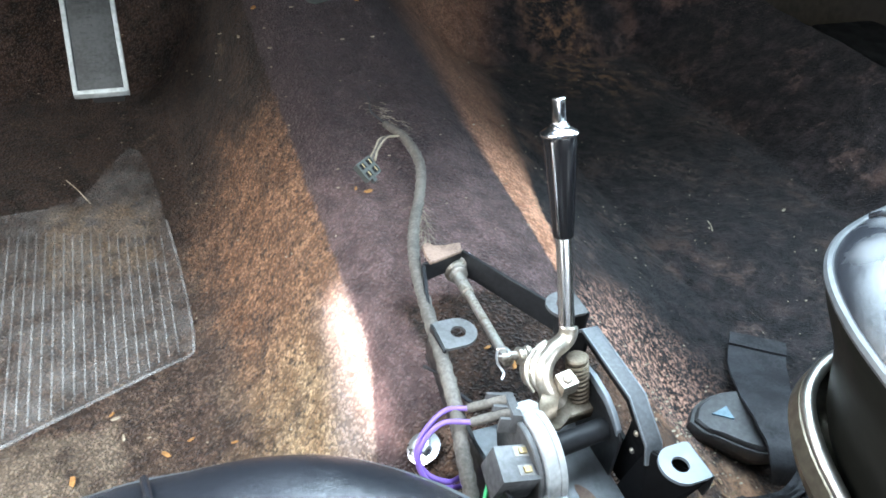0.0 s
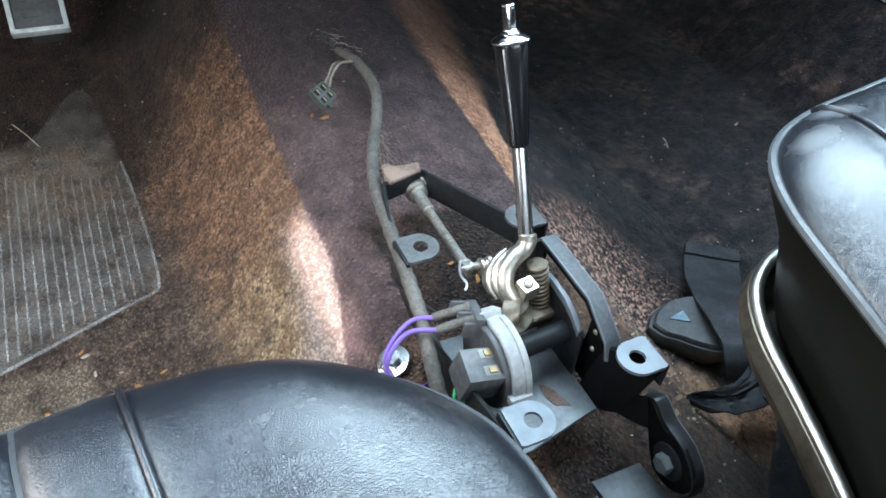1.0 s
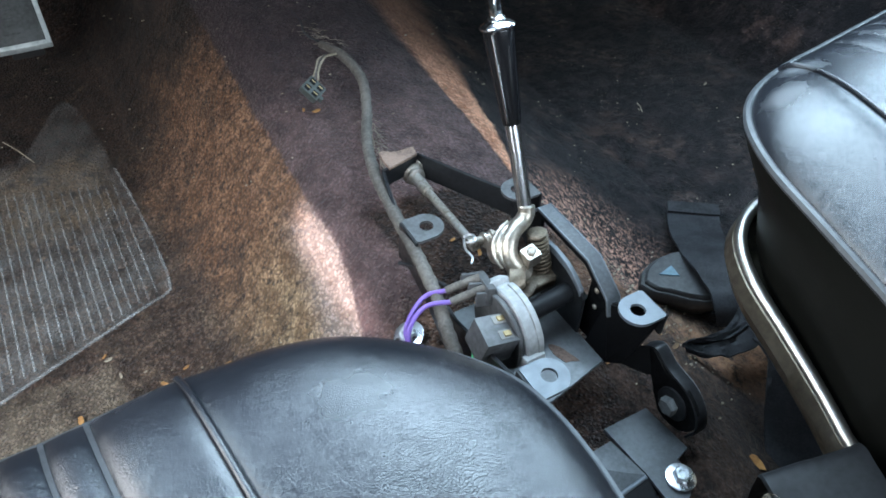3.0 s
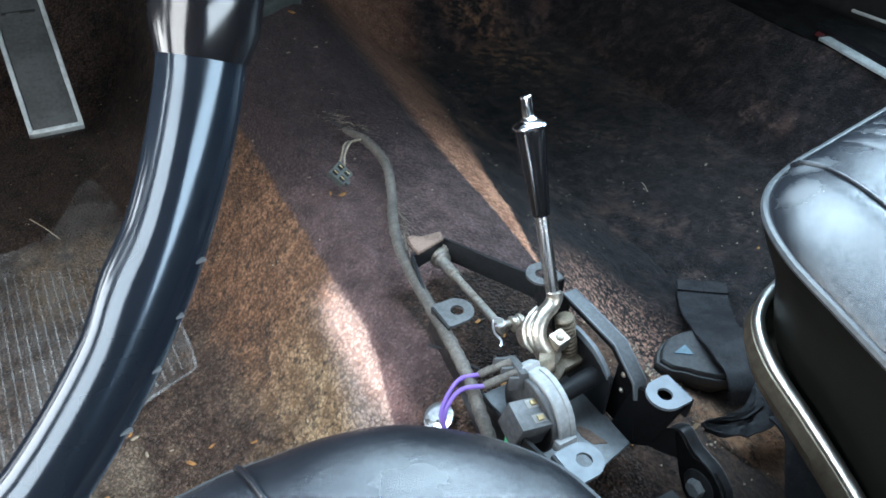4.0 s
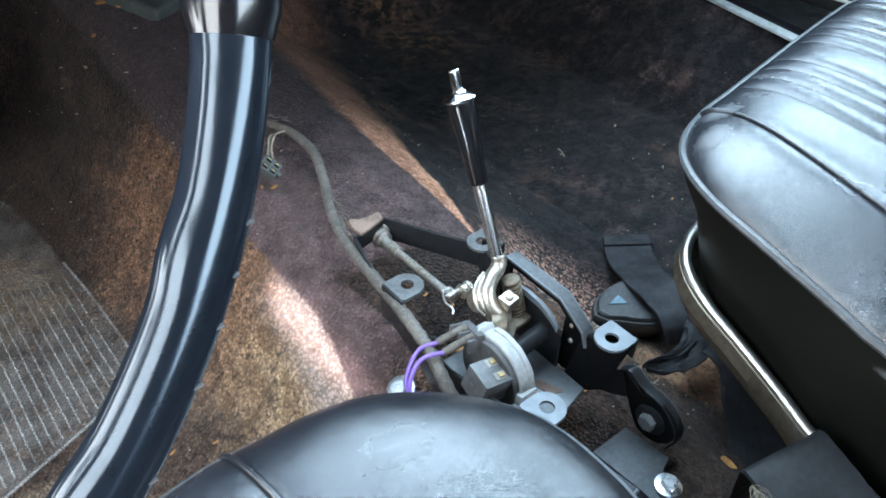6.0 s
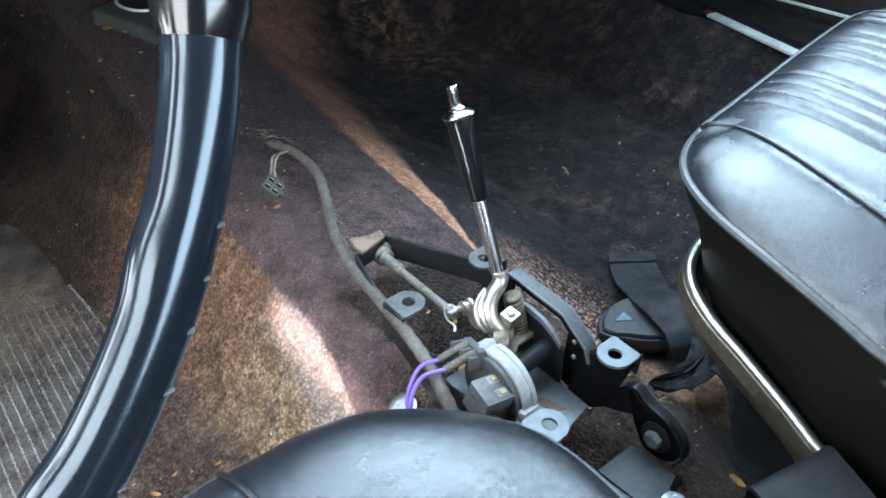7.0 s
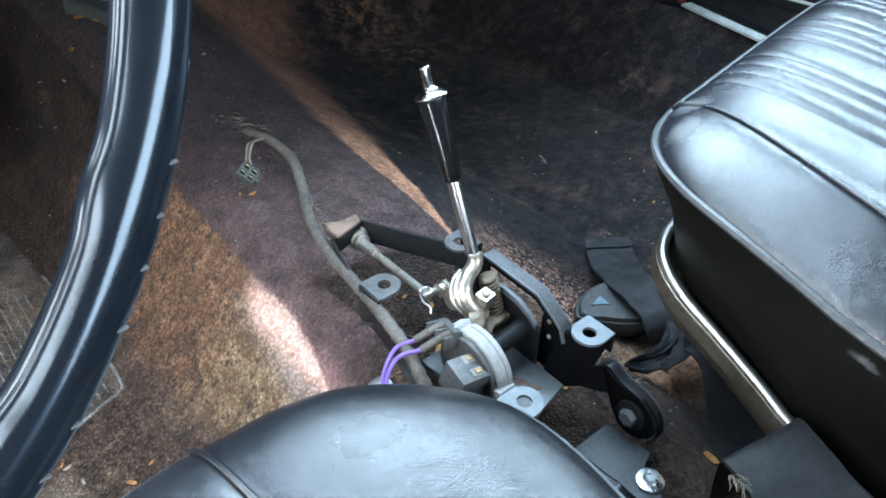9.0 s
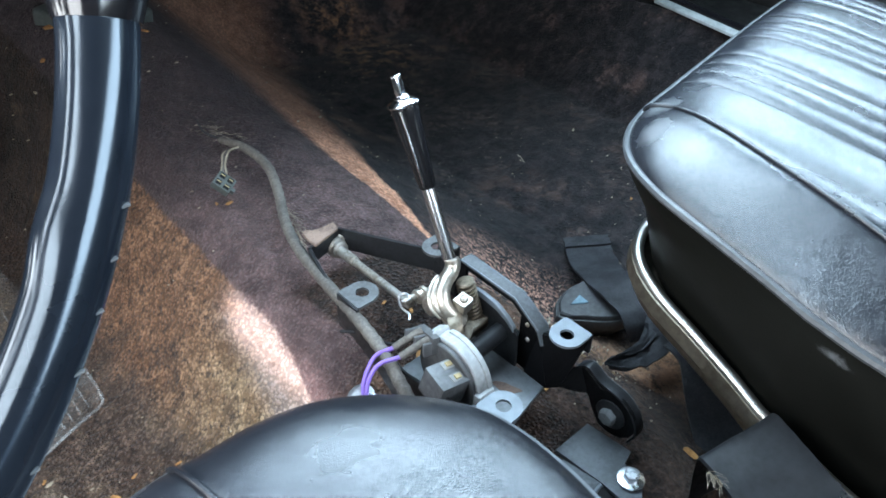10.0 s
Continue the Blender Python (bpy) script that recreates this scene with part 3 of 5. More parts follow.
                bm.faces.new((a[k], a[j], b[j], b[k]))
        part(name, bm, material, ob, note)

    for sx, width, deep, slant in seams:
        if deep < 0.004:
            ya, yb = limits(sx)
            ya = yb - 0.42
            line = []
            for k in range(60):
                y = ya + 0.004 + (yb - ya - 0.008) * k / 59
                wx = sx + slant * (y - front)
                e = math.hypot(wx - cx, y - cy) / np.interp(math.atan2(y - cy, wx - cx), *table, period=2 * math.pi)
                line.append(at(ob, wx, y, height(wx, y, float(e)) + 0.0022))
            part("welt", sweep(line, 0.0024, 10), vinyl, ob, "raised welt along the seam")
    for sx, width, deep, slant in seams:
        if pale and deep > 0.004:
            ya, yb = limits(sx)
            line = []
            for k in range(50):
                y = yb - 0.003 - 0.36 * k / 49
                wx = sx + slant * (y - front)
                e = math.hypot(wx - cx, y - cy) / np.interp(math.atan2(y - cy, wx - cx), *table, period=2 * math.pi)
                line.append(at(ob, wx, y, height(wx, y, float(e)) + 0.0014))
            part("channel_seam", sweep(line, 0.0022, 8, flat=(0.0032, 0.0016), across=(1, 0, 0)), SEAM, ob, "worn grey seam between two channels")
    # piping takes the paler seam grey, which carries its edge highlight
    part("piping", sweep(ring(0.001, -0.001), 0.0042, 8, closed=True), SEAM, ob, "raised vinyl piping round the cushion")
    band("skirt", [(0.003, 0.001), (0.02, 0.004), (0.06, tuck * 0.6, 0.05), (drop, tuck, 0.10), (drop + 0.02, tuck + 0.01, 0.10)], skirt, "smooth dark vinyl skirt")
    part("chrome_trim", sweep(ring(drop + 0.002, tuck - 0.014, 0.10), 0.006, 10, closed=True), BEAD, ob, "bright chrome bead round the seat base")
    band("base_shell", [(drop - 0.003, tuck - 0.012, 0.10), (drop + 0.004, tuck - 0.021, 0.10), (drop + 0.018, tuck - 0.024, 0.10), (drop + 0.038, tuck - 0.014, 0.10), (drop + 0.045, tuck + 0.03, 0.10)], BASE, "bronze-tinted metal seat base shell")
    for sx in (0.03, 0.16):
        z1 = z0 - drop - 0.10
        part("rail", box(0.035, 0.36, z1 + 0.004, Matrix.Translation(at(ob, cx + sx, cy - 0.06, z1 / 2)), 0.004), BLACK, ob, "black steel seat rail on the floor")
    return ob


SEAM = worn("worn_seam", (0.058, 0.062, 0.067), (0.030, 0.032, 0.035), (0.4, 0.55), scale=40)
BEAD = worn("chrome_bead", (0.68, 0.67, 0.64), (0.46, 0.43, 0.37), (0.28, 0.4), 1.0, scale=40)
BASE = worn("seat_base", (0.24, 0.205, 0.16), (0.115, 0.095, 0.072), (0.3, 0.42), 0.85, scale=30)
passenger_plan = [(0.104, -0.255), (0.113, -0.215), (0.124, -0.155), (0.136, -0.095), (0.158, -0.052), (0.192, -0.026), (0.24, -0.011), (0.30, -0.002), (0.39, 0.011), (0.48, 0.024), (0.57, 0.036), (0.66, 0.044), (0.72, 0.030), (0.75, -0.03), (0.76, -0.20), (0.745, -0.42), (0.67, -0.54), (0.42, -0.55), (0.18, -0.53), (0.108, -0.40), (0.100, -0.31)]
passenger_seams = [(0.243, 0.006, 0.0022, 0.22)] + [(x, 0.0045, 0.0046, 0.0) for x in (0.299, 0.328, 0.356, 0.384, 0.446, 0.475, 0.506, 0.538, 0.605, 0.636, 0.668)]
bucket_seat("black vinyl passenger bucket seat with pleated centre and chrome trim", passenger_plan, 0.385, 0.10, 0.036, 4.4, passenger_seams, [(0.180, 0.046, 0.017), (0.42, 0.13, 0.006)], 0.118, 0.050, worn_at=[((0.222, -0.036, 0.398), (0.022, 0.012, 0.05)), ((0.180, -0.058, 0.395), (0.016, 0.012, 0.04))], scuffs=[((0.127, -0.282, 0.330), (0.03, 0.016, 0.006))])
driver_plan = [(-0.103, -0.245), (-0.099, -0.20), (-0.102, -0.155), (-0.115, -0.120), (-0.147, -0.083), (-0.193, -0.052), (-0.24, -0.038), (-0.28, -0.035), (-0.312, -0.033), (-0.37, -0.038), (-0.47, -0.045), (-0.55, -0.07), (-0.60, -0.12), (-0.625, -0.22), (-0.62, -0.42), (-0.55, -0.54), (-0.37, -0.56), (-0.2, -0.54), (-0.125, -0.40), (-0.108, -0.31)]
driver_seams = [(-0.302, 0.006, 0.0035, -0.12)] + [(x, 0.0065, 0.0085, -0.12) for x in (-0.357, -0.382, -0.407, -0.432, -0.49, -0.515)]
bucket_seat("black vinyl driver bucket seat with pleated centre", driver_plan, 0.305, 0.06, 0.042, 6.5, driver_seams, [(-0.2, 0.07, 0.008)], 0.12, 0.032, pale=True)


# ---- steering wheel ----
def steering_wheel():
    c, tip, R = Vector((-0.5132, -0.1383, 0.7199)), 0.4034, 0.2159
    ob = thing("steering_wheel", *c, "glossy black steering wheel with thicker grip sections", "steering wheel")
    up = Vector((0, math.sin(tip), math.cos(tip)))

    def ring(a):
        return R * (math.sin(a) * Vector((1, 0, 0)) - math.cos(a) * up)

    axis = Vector((0, -math.cos(tip), math.sin(tip)))
    rim = sweep([ring(2 * math.pi * k / 320) for k in range(320)], 0.0096, 28, closed=True, up=axis)
    for v in rim.verts:
        flat = v.co - axis * v.co.dot(axis)
        inward = -(v.co - flat.normalized() * R).normalized().dot(flat.normalized())
        angle = math.atan2(flat.x, -flat.dot(up))
        knuckle = max(0.0, math.sin(angle * 21)) ** 2
        v.co -= flat.normalized() * 0.0016 * knuckle * max(0.0, inward - 0.25)
    part("rim", rim, RIM, ob)
    for a0, a1 in ((1.22, 1.95), (-1.95, -1.22)):
        path = [ring(a0 + (a1 - a0) * k / 24) for k in range(25)]
        part("grip", sweep(path, lambda s: 0.0102 + 0.0020 * min(1, s * 20, (1 - s) * 20), 20, up=axis), GLOSS, ob, "thicker glossy grip section")
        part("spoke", sweep([ring((a0 + a1) / 2) * f - axis * 0.05 * (1 - f) for f in (0.98, 0.7, 0.4, 0.15)], 0.008, 12, flat=(0.03, 0.008), up=axis), GLOSS, ob)
    part("hub", lathe([(0.03, -0.02), (0.045, -0.01), (0.045, 0.012), (0.03, 0.02)], between(-axis * 0.06, -axis * 0.0)), GLOSS, ob)
    part("column", rod(-axis * 0.07, -axis * 0.75, 0.025), GLOSS, ob)
    for a, s in ((1.02, 1.0), (0.96, 0.7), (0.9, 0.8), (0.83, 1.2), (0.72, 0.8), (0.66, 1.0)):
        part("scuff", box(0.003 * s, 0.0012, 0.0008, Matrix.Translation(ring(a) + (axis * 0.7 + ring(a).normalized() * 0.72).normalized() * 0.0096), 0.0003), SCUFF, ob, "pale scuff on the rim")
    return ob


# blue specular tint stands in for bluer light in the rim's reflections
RIM = worn("rim_plastic", (0.012, 0.016, 0.023), (0.007, 0.010, 0.015), (0.11, 0.17), scale=24, bump=0.00006, Specular_IOR_Level=0.5, Specular_Tint=(0.72, 0.87, 1.0, 1.0))
SCUFF = worn("scuff", (0.16, 0.17, 0.18), (0.08, 0.085, 0.09), (0.6, 0.8))
steering_wheel()


# ---- shifter ----
SPRING = worn("brown_steel", (0.20, 0.165, 0.125), (0.075, 0.055, 0.040), (0.4, 0.6), 0.6, scale=120)


def shifter():
    ob = thing("floor_shifter", 0.0, 0.0, 0.16, "bare automatic floor shifter with chrome lever on black bracket", "gear shifter")
    T = 0.0035
    yz = Matrix(((0, 0, 1, 0), (1, 0, 0, 0), (0, 1, 0, 0), (0, 0, 0, 1)))

    def plate(points, thick, material, name, note="", base=0.0):
        """A vertical plate through plan points, from base to height."""
        bms = []
        for (x0, y0, h0), (x1, y1, h1) in zip(points, points[1:]):
            d = Vector((x1 - x0, y1 - y0, 0))
            s = Vector((d.y, -d.x, 0)).normalized() * thick / 2
            bm = bmesh.new()
            a = []
            for x, y, h in ((x0, y0, h0), (x1, y1, h1)):
                for z in (base, h):
                    for k in (-1, 1):
                        a.append(bm.verts.new(at(ob, x + s.x * k, y + s.y * k, z)))
            for q in ((0, 1, 3, 2), (4, 6, 7, 5), (0, 4, 5, 1), (2, 3, 7, 6), (0, 2, 6, 4), (1, 5, 7, 3)):
                bm.faces.new([a[k] for k in q])
            bmesh.ops.recalc_face_normals(bm, faces=bm.faces)
            bmesh.ops.bevel(bm, geom=bm.edges[:], offset=0.0006, segments=1, affect="EDGES")
            bms.append(bm)
        return part(name, join(*bms), material, ob, note)

    def side(points, x, thick, name, material, note=""):
        """An outline in y, z pushed along x."""
        return part(name, prism(points, thick, Matrix.Translation(at(ob, x, 0, 0)) @ yz, 0.0005), material, ob, note)

    # bracket: left side, front wall, diagonal arm
    plate([(-0.046, 0.190, 0.229), (-0.069, 0.106, 0.224)], T, BLACK, "left_arm", "thin black steel strip", base=0.215)
    plate([(-0.046, 0.192, 0.229), (0.001, 0.204, 0.227)], T, BLACK, "front_wall", base=0.206)
    plate([(0.001, 0.204, 0.227), (0.056, 0.100, 0.2285), (0.0455, 0.056, 0.2300)], T, BLACK, "right_arm", "black steel diagonal arm", base=0.199)
    side([(0.106, 0.221), (0.0, 0.207), (-0.118, 0.236), (-0.118, 0.124), (-0.02, 0.132), (0.045, 0.178), (0.106, 0.204)], -0.0730, T, "left_wall", BLACK, "black steel bracket side")
    floor_line = [(-0.0685, 0.034), (0.0395, 0.034), (0.0385, -0.079), (-0.034, -0.0935), (-0.0685, -0.0935)]
    part("base_plate", prism(floor_line, 0.003, Matrix.Translation(at(ob, 0, 0, 0.1695)), 0.0008), DARKTAB, ob, "black base plate with a rust spot")
    part("rust_spot", prism([(0.0135 * (1 + 0.3 * math.sin(3 * a)) * math.cos(a), 0.0065 * (1 + 0.25 * math.cos(2 * a + 1)) * math.sin(a)) for a in [k * math.pi / 9 for k in range(18)]], 0.0006, Matrix.Translation(at(ob, 0.0095, -0.056, 0.1724)) @ pose(0, 0, 0, 0, 0, -62)), RUST, ob, "brown rust spot")

    # quadrant plate with its gate and folded flange
    rails = ([(0.0435, 0.166), (0.055, 0.166), (0.055, 0.243), (0.050, 0.2480), (0.0435, 0.2480)],
             [(0.044, 0.2425), (0.044, 0.2485), (-0.0245, 0.2465), (-0.0565, 0.2265), (-0.0480, 0.2240), (-0.0220, 0.2405)],
             [(-0.034, 0.166), (-0.034, 0.2310), (-0.0500, 0.2260), (-0.0615, 0.214), (-0.0615, 0.166)],
             [(0.044, 0.166), (-0.0345, 0.166), (-0.0345, 0.2060), (0.044, 0.2060)])
    part("quadrant_plate", join(*[prism(rail, 0.004, Matrix.Translation(at(ob, 0.0462 + 0.0002 * k, 0, 0)) @ yz) for k, rail in enumerate(rails)]), DEEP, ob, "black quadrant plate with a curved gate")
    fold = [(0.056, 0.2445), (0.0505, 0.2510), (-0.0245, 0.2490), (-0.0570, 0.2285), (-0.0630, 0.2140)]
    def strip_on(x, drop):
        return [at(ob, x, y, z - drop) for y, z in fold]
    part("quadrant_flange", sweep(strip_on(0.0530, 0.0018), 0.006, 16, flat=(0.0158, 0.0036), across=(1, 0, 0)), FLANGE, ob, "folded upper flange")
    # paler rods draw the flange's edge highlights
    for x in (0.0458, 0.0602):
        part("flange_lip", sweep(strip_on(x, 0.0002), 0.0007, 8), TAB, ob, "bright edge of the flange, its highlight put into the colour")
    arc_line = [(0.040, 0.231), (0.026, 0.2375), (0.010, 0.2395), (-0.010, 0.2375), (-0.024, 0.2315), (-0.0345, 0.2235)]
    side(arc_line + [(y - 0.001, z - 0.0075) for y, z in arc_line[::-1]], 0.0350, 0.0045, "detent_arc", TAB, "grey steel detent arc")
    side([(0.042, 0.166)] + [(y, z - 0.003) for y, z in arc_line] + [(-0.040, 0.215), (-0.042, 0.166)], 0.0362, 0.0030, "detent_plate", BLACK)
    for y, z in ((-0.0435, 0.2270), (-0.0460, 0.2085)):
        part("rivet", lathe([(0.0026, 0), (0.0026, 0.001), (0.0014, 0.002)], Matrix.Translation(at(ob, 0.0462, y, z)) @ pose(0, 0, 0, 0, -90), 12), STEEL, ob)

    # four mounting tabs with holes and their bent legs
    def tab(x, y, sgn, material, z=0.2345, low=0.148):
        def rim(a):
            cx, cy = math.cos(a), math.sin(a)
            if cx * sgn > 0:
                return 0.0165 * cx, 0.0165 * cy
            k = 0.018 / max(abs(cx), abs(cy), 1e-6)
            return max(-0.018, min(0.018, k * cx)), max(-0.0165, min(0.0165, k * cy))
        part("mounting_tab", holed(rim, 0.0068, 0.003, Matrix.Translation(at(ob, x, y, z))), material, ob, "grey metal tab with a bolt hole")
        top = z + 0.0015
        part("leg", box(0.003, 0.033, top - low, Matrix.Translation(at(ob, x - sgn * 0.0185, y, (top + low) / 2)), 0.0008), BLACK, ob)
    tab(-0.052, 0.090, 1, DUSTY, low=0.192)
    tab(-0.051, -0.102, 1, TAB)
    tab(0.0555, -0.0835, -1, TAB, low=0.212)
    tab(0.0600, 0.102, -1, DUSTY, z=0.2275)

    # black folded sheet from the quadrant to the rear tab and the pivot arm
    corner = bmesh.new()
    for q in ((0.038, -0.050, 0.168), (0.040, -0.079, 0.168), (0.0475, -0.056, 0.224), (0.0720, -0.098, 0.228), (0.0720, -0.070, 0.228), (0.049, -0.062, 0.221), (0.0710, -0.086, 0.178), (0.0550, -0.0870, 0.165), (0.0690, -0.084, 0.167)):
        corner.verts.new(at(ob, *q))
    bmesh.ops.convex_hull(corner, input=corner.verts)
    bmesh.ops.bevel(corner, geom=corner.edges[:], offset=0.0012, segments=2, affect="EDGES")
    part("rear_corner", corner, DEEP, ob, "black folded rear corner of the bracket")
    root = bmesh.new()
    for q in ((0.050, -0.078, 0.168), (0.0545, -0.087, 0.166), (0.058, -0.080, 0.188), (0.0765, -0.094, 0.187), (0.0765, -0.087, 0.177), (0.0765, -0.108, 0.158), (0.070, -0.098, 0.157)):
        root.verts.new(at(ob, *q))
    bmesh.ops.convex_hull(root, input=root.verts)
    bmesh.ops.bevel(root, geom=root.edges[:], offset=0.001, segments=2, affect="EDGES")
    part("arm_root", root, DEEP, ob, "black root of the pivot arm")
    arm = [(-0.086, 0.178), (-0.098, 0.187)] + [(-0.136 + 0.028 * math.sin(a), 0.152 + 0.028 * math.cos(a)) for a in [radians(36 - 20 * k) for k in range(13)]] + [(-0.114, 0.140), (-0.106, 0.155), (-0.086, 0.165)]
    part("pivot_arm", prism(arm, 0.004, Matrix.Translation(at(ob, 0.0770, 0, 0)) @ yz, 0.0008), DEEP, ob, "rounded black pivot arm")
    rim_line = smooth_path([at(ob, 0.083, y, z) for y, z in ((-0.089, 0.181), (-0.097, 0.188), (-0.104, 0.188), (-0.118, 0.181), (-0.142, 0.1775), (-0.158, 0.166), (-0.1655, 0.148), (-0.160, 0.130))])
    part("arm_flange", sweep(rim_line, 0.004, 12, flat=(0.013, 0.003)), BLACK, ob, "folded rim of the pivot arm")
    part("flange_lip", sweep([p + Vector((0.006, 0, 0.0010)) for p in rim_line], 0.0005, 6), DUSTY, ob, "paler edge of the rim")
    part("pivot_washer", lathe([(0.0165, 0), (0.0165, 0.002), (0.015, 0.003)], Matrix.Translation(at(ob, 0.0770, -0.136, 0.152)) @ pose(0, 0, 0, 0, -90), 26), BLACK, ob)
    part("pivot_bolt", lathe([(0.0092, 0), (0.0092, 0.006), (0.0078, 0.0075)], Matrix.Translation(at(ob, 0.0745, -0.136, 0.152)) @ pose(0, 0, 0, 0, -90), 6), DUSTY, ob, "hex bolt head", smooth=False)

    # pivot tube, neutral switch round it, plug and terminals
    part("pivot_tube", rod(at(ob, -0.030, -0.028, 0.2135), at(ob, 0.046, -0.018, 0.206), 0.0092, 24), BLACK, ob, "black pivot tube")
    part("pivot_nut", rod(at(ob, -0.0215, -0.0270, 0.2135), at(ob, -0.0155, -0.0262, 0.2130), 0.0118, 6), STEEL, ob)
    cy, cz = -0.0275, 0.2085
    turns = [radians(30 + 7.0 * k) for k in range(22)]
    fan = [(0.0395 * math.cos(a), 0.0395 * math.sin(a)) for a in turns] + [(0.023 * math.cos(a), 0.023 * math.sin(a)) for a in turns[::-1]]
    switch = part("neutral_switch", prism(fan, 0.0155, Matrix.Translation(at(ob, -0.0425, cy, cz)) @ yz, 0.0012), SWITCH, ob, "pale grey neutral safety switch")
    part("switch_face", prism([(0.036 * math.cos(a), 0.036 * math.sin(a)) for a in [k * math.pi / 16 for k in range(32)]], 0.005, Matrix.Translation(at(ob, -0.0480, cy, cz)) @ yz, 0.001), PLUG, switch)
    ridge = [radians(70 + 5 * k) for k in range(22)]
    edge = [(0.0410 * math.cos(a), 0.0410 * math.sin(a)) for a in ridge] + [(0.0375 * math.cos(a), 0.0375 * math.sin(a)) for a in ridge[::-1]]
    part("switch_ridge", prism(edge, 0.0055, Matrix.Translation(at(ob, -0.0322, cy, cz)) @ yz, 0.0006), SWITCH, switch, "raised outer ridge")
    part("switch_step", box(0.019, 0.015, 0.008, Matrix.Translation(at(ob, -0.0355, -0.003, 0.2395)) @ pose(0, 0, 0, -38), 0.0015), SWITCH, switch)
    part("switch_foot", box(0.019, 0.012, 0.012, Matrix.Translation(at(ob, -0.0370, -0.067, 0.2075)) @ pose(0, 0, 0, 72), 0.0015), SWITCH, switch)
    lean = pose(0, 0, 0, 9, 9, -6)
    plug_at = Matrix.Translation(at(ob, -0.0615, -0.0400, 0.2195)) @ lean
    plug = part("plug", box(0.031, 0.029, 0.030, plug_at, 0.0015), PLUG, ob, "dark grey connector plug")
    for x, y in ((0.0055, 0.0085), (0.0050, -0.0065)):
        part("slot", box(0.0125, 0.0085, 0.0012, plug_at @ Matrix.Translation((x, y, 0.0150)), 0.0004), PALE_PLUG, plug, "pale slot rim")
        part("contact", box(0.0065, 0.0048, 0.0024, plug_at @ Matrix.Translation((x + 0.001, y, 0.0158)), 0.0005), BRASS, plug, "brass contact")
    part("latch", box(0.010, 0.020, 0.006, plug_at @ Matrix.Translation((0.0165, -0.002, 0.0120)), 0.001), PALE_PLUG, plug, "grey latch")
    head = part("terminal_block", box(0.008, 0.030, 0.016, Matrix.Translation(at(ob, -0.0455, -0.0010, 0.2370)) @ pose(0, 0, 0, -14, 8, -14), 0.0012), PLUG, ob, "dark terminal block")
    for y in (0.0115, -0.0010, -0.0135):
        part("prong", box(0.018, 0.0035, 0.013, Matrix.Translation(at(ob, -0.0520, y + 0.001, 0.2372)) @ pose(0, 0, 0, -14, 8, -14), 0.0008), PLUG, head, "dark plastic prong")
    for ya, yb, xb in ((0.0065, 0.0165, -0.0735), (-0.0065, 0.0035, -0.0765)):
        part("wire_boot", sweep([at(ob, -0.046, ya, 0.2420), at(ob, -0.058, (ya + yb) / 2, 0.2370), at(ob, xb, yb, 0.2300)], lambda t: 0.0046 - 0.0010 * t, 12), LOOM, head, "grey rubber wire boot")
    wires = (((-0.0725, 0.016, 0.2305), (-0.090, 0.0225, 0.226), (-0.1115, 0.0110, 0.2225), (-0.1205, 0.0010, 0.212), (-0.1145, -0.0100, 0.198), (-0.098, -0.016, 0.189), (-0.086, -0.010, 0.180), (-0.080, -0.004, 0.166)),
             ((-0.0755, 0.003, 0.2305), (-0.097, 0.0095, 0.2295), (-0.1145, 0.0030, 0.2230), (-0.1215, -0.0060, 0.209), (-0.1125, -0.0170, 0.193), (-0.094, -0.019, 0.184), (-0.083, -0.013, 0.174), (-0.078, -0.008, 0.164)))
    for line in wires:
        part("purple_wire", sweep(smooth_path([at(ob, *p) for p in line]), 0.0021, 10), PURPLE, ob, "purple insulated wire")
    for line in (((-0.066, -0.030, 0.2100), (-0.0700, -0.0297, 0.2150), (-0.0755, -0.036, 0.2060), (-0.0800, -0.0430, 0.1930), (-0.080, -0.049, 0.176)), ((-0.068, -0.040, 0.2080), (-0.0712, -0.0420, 0.2135), (-0.0775, -0.050, 0.2020), (-0.0815, -0.057, 0.188), (-0.082, -0.064, 0.172))):
        part("green_wire", sweep(smooth_path([at(ob, *p) for p in line]), 0.0019, 10), GREEN, ob, "bright green wire")
    part("loose_wire", sweep(smooth_path([at(ob, *p) for p in ((-0.070, -0.056, 0.20), (-0.058, -0.072, 0.200), (-0.046, -0.079, 0.206), (-0.052, -0.108, 0.18), (-0.044, -0.135, 0.15), (-0.046, -0.150, 0.126))]), 0.0012, 6), WEB, ob, "thin black wire")
    part("black_wire", sweep(smooth_path([at(ob, *p) for p in ((-0.060, 0.030, 0.214), (-0.066, 0.046, 0.211), (-0.070, 0.072, 0.206), (-0.078, 0.095, 0.196))]), 0.0017, 8), WEB, ob, "thin black wire")

    # cast lever foot, shaft and knob
    foot = [at(ob, *p) for p in ((0.003, 0.004, 0.2260), (-0.0045, 0.0085, 0.2335), (-0.0090, 0.0160, 0.2430), (-0.0055, 0.0240, 0.2530), (0.004, 0.0300, 0.2590), (0.0145, 0.0340, 0.2610), (0.0200, 0.0368, 0.2660), (0.0209, 0.0395, 0.2720))]
    lever = part("lever", rod(at(ob, 0.0206, 0.0355, 0.258), at(ob, 0.0218, 0.0790, 0.3420), 0.0066, 24), PLATED, ob, "chrome-plated lever shaft")
    part("lever_foot", sweep(smooth_path(foot), lambda t: 0.0082 - 0.0006 * t, 20), CAST, ob, "bare cast zinc lever foot")
    hub = Matrix.Translation(at(ob, -0.0185, 0.0300, 0.2370)) @ pose(0, 0, 0, 0, 90)
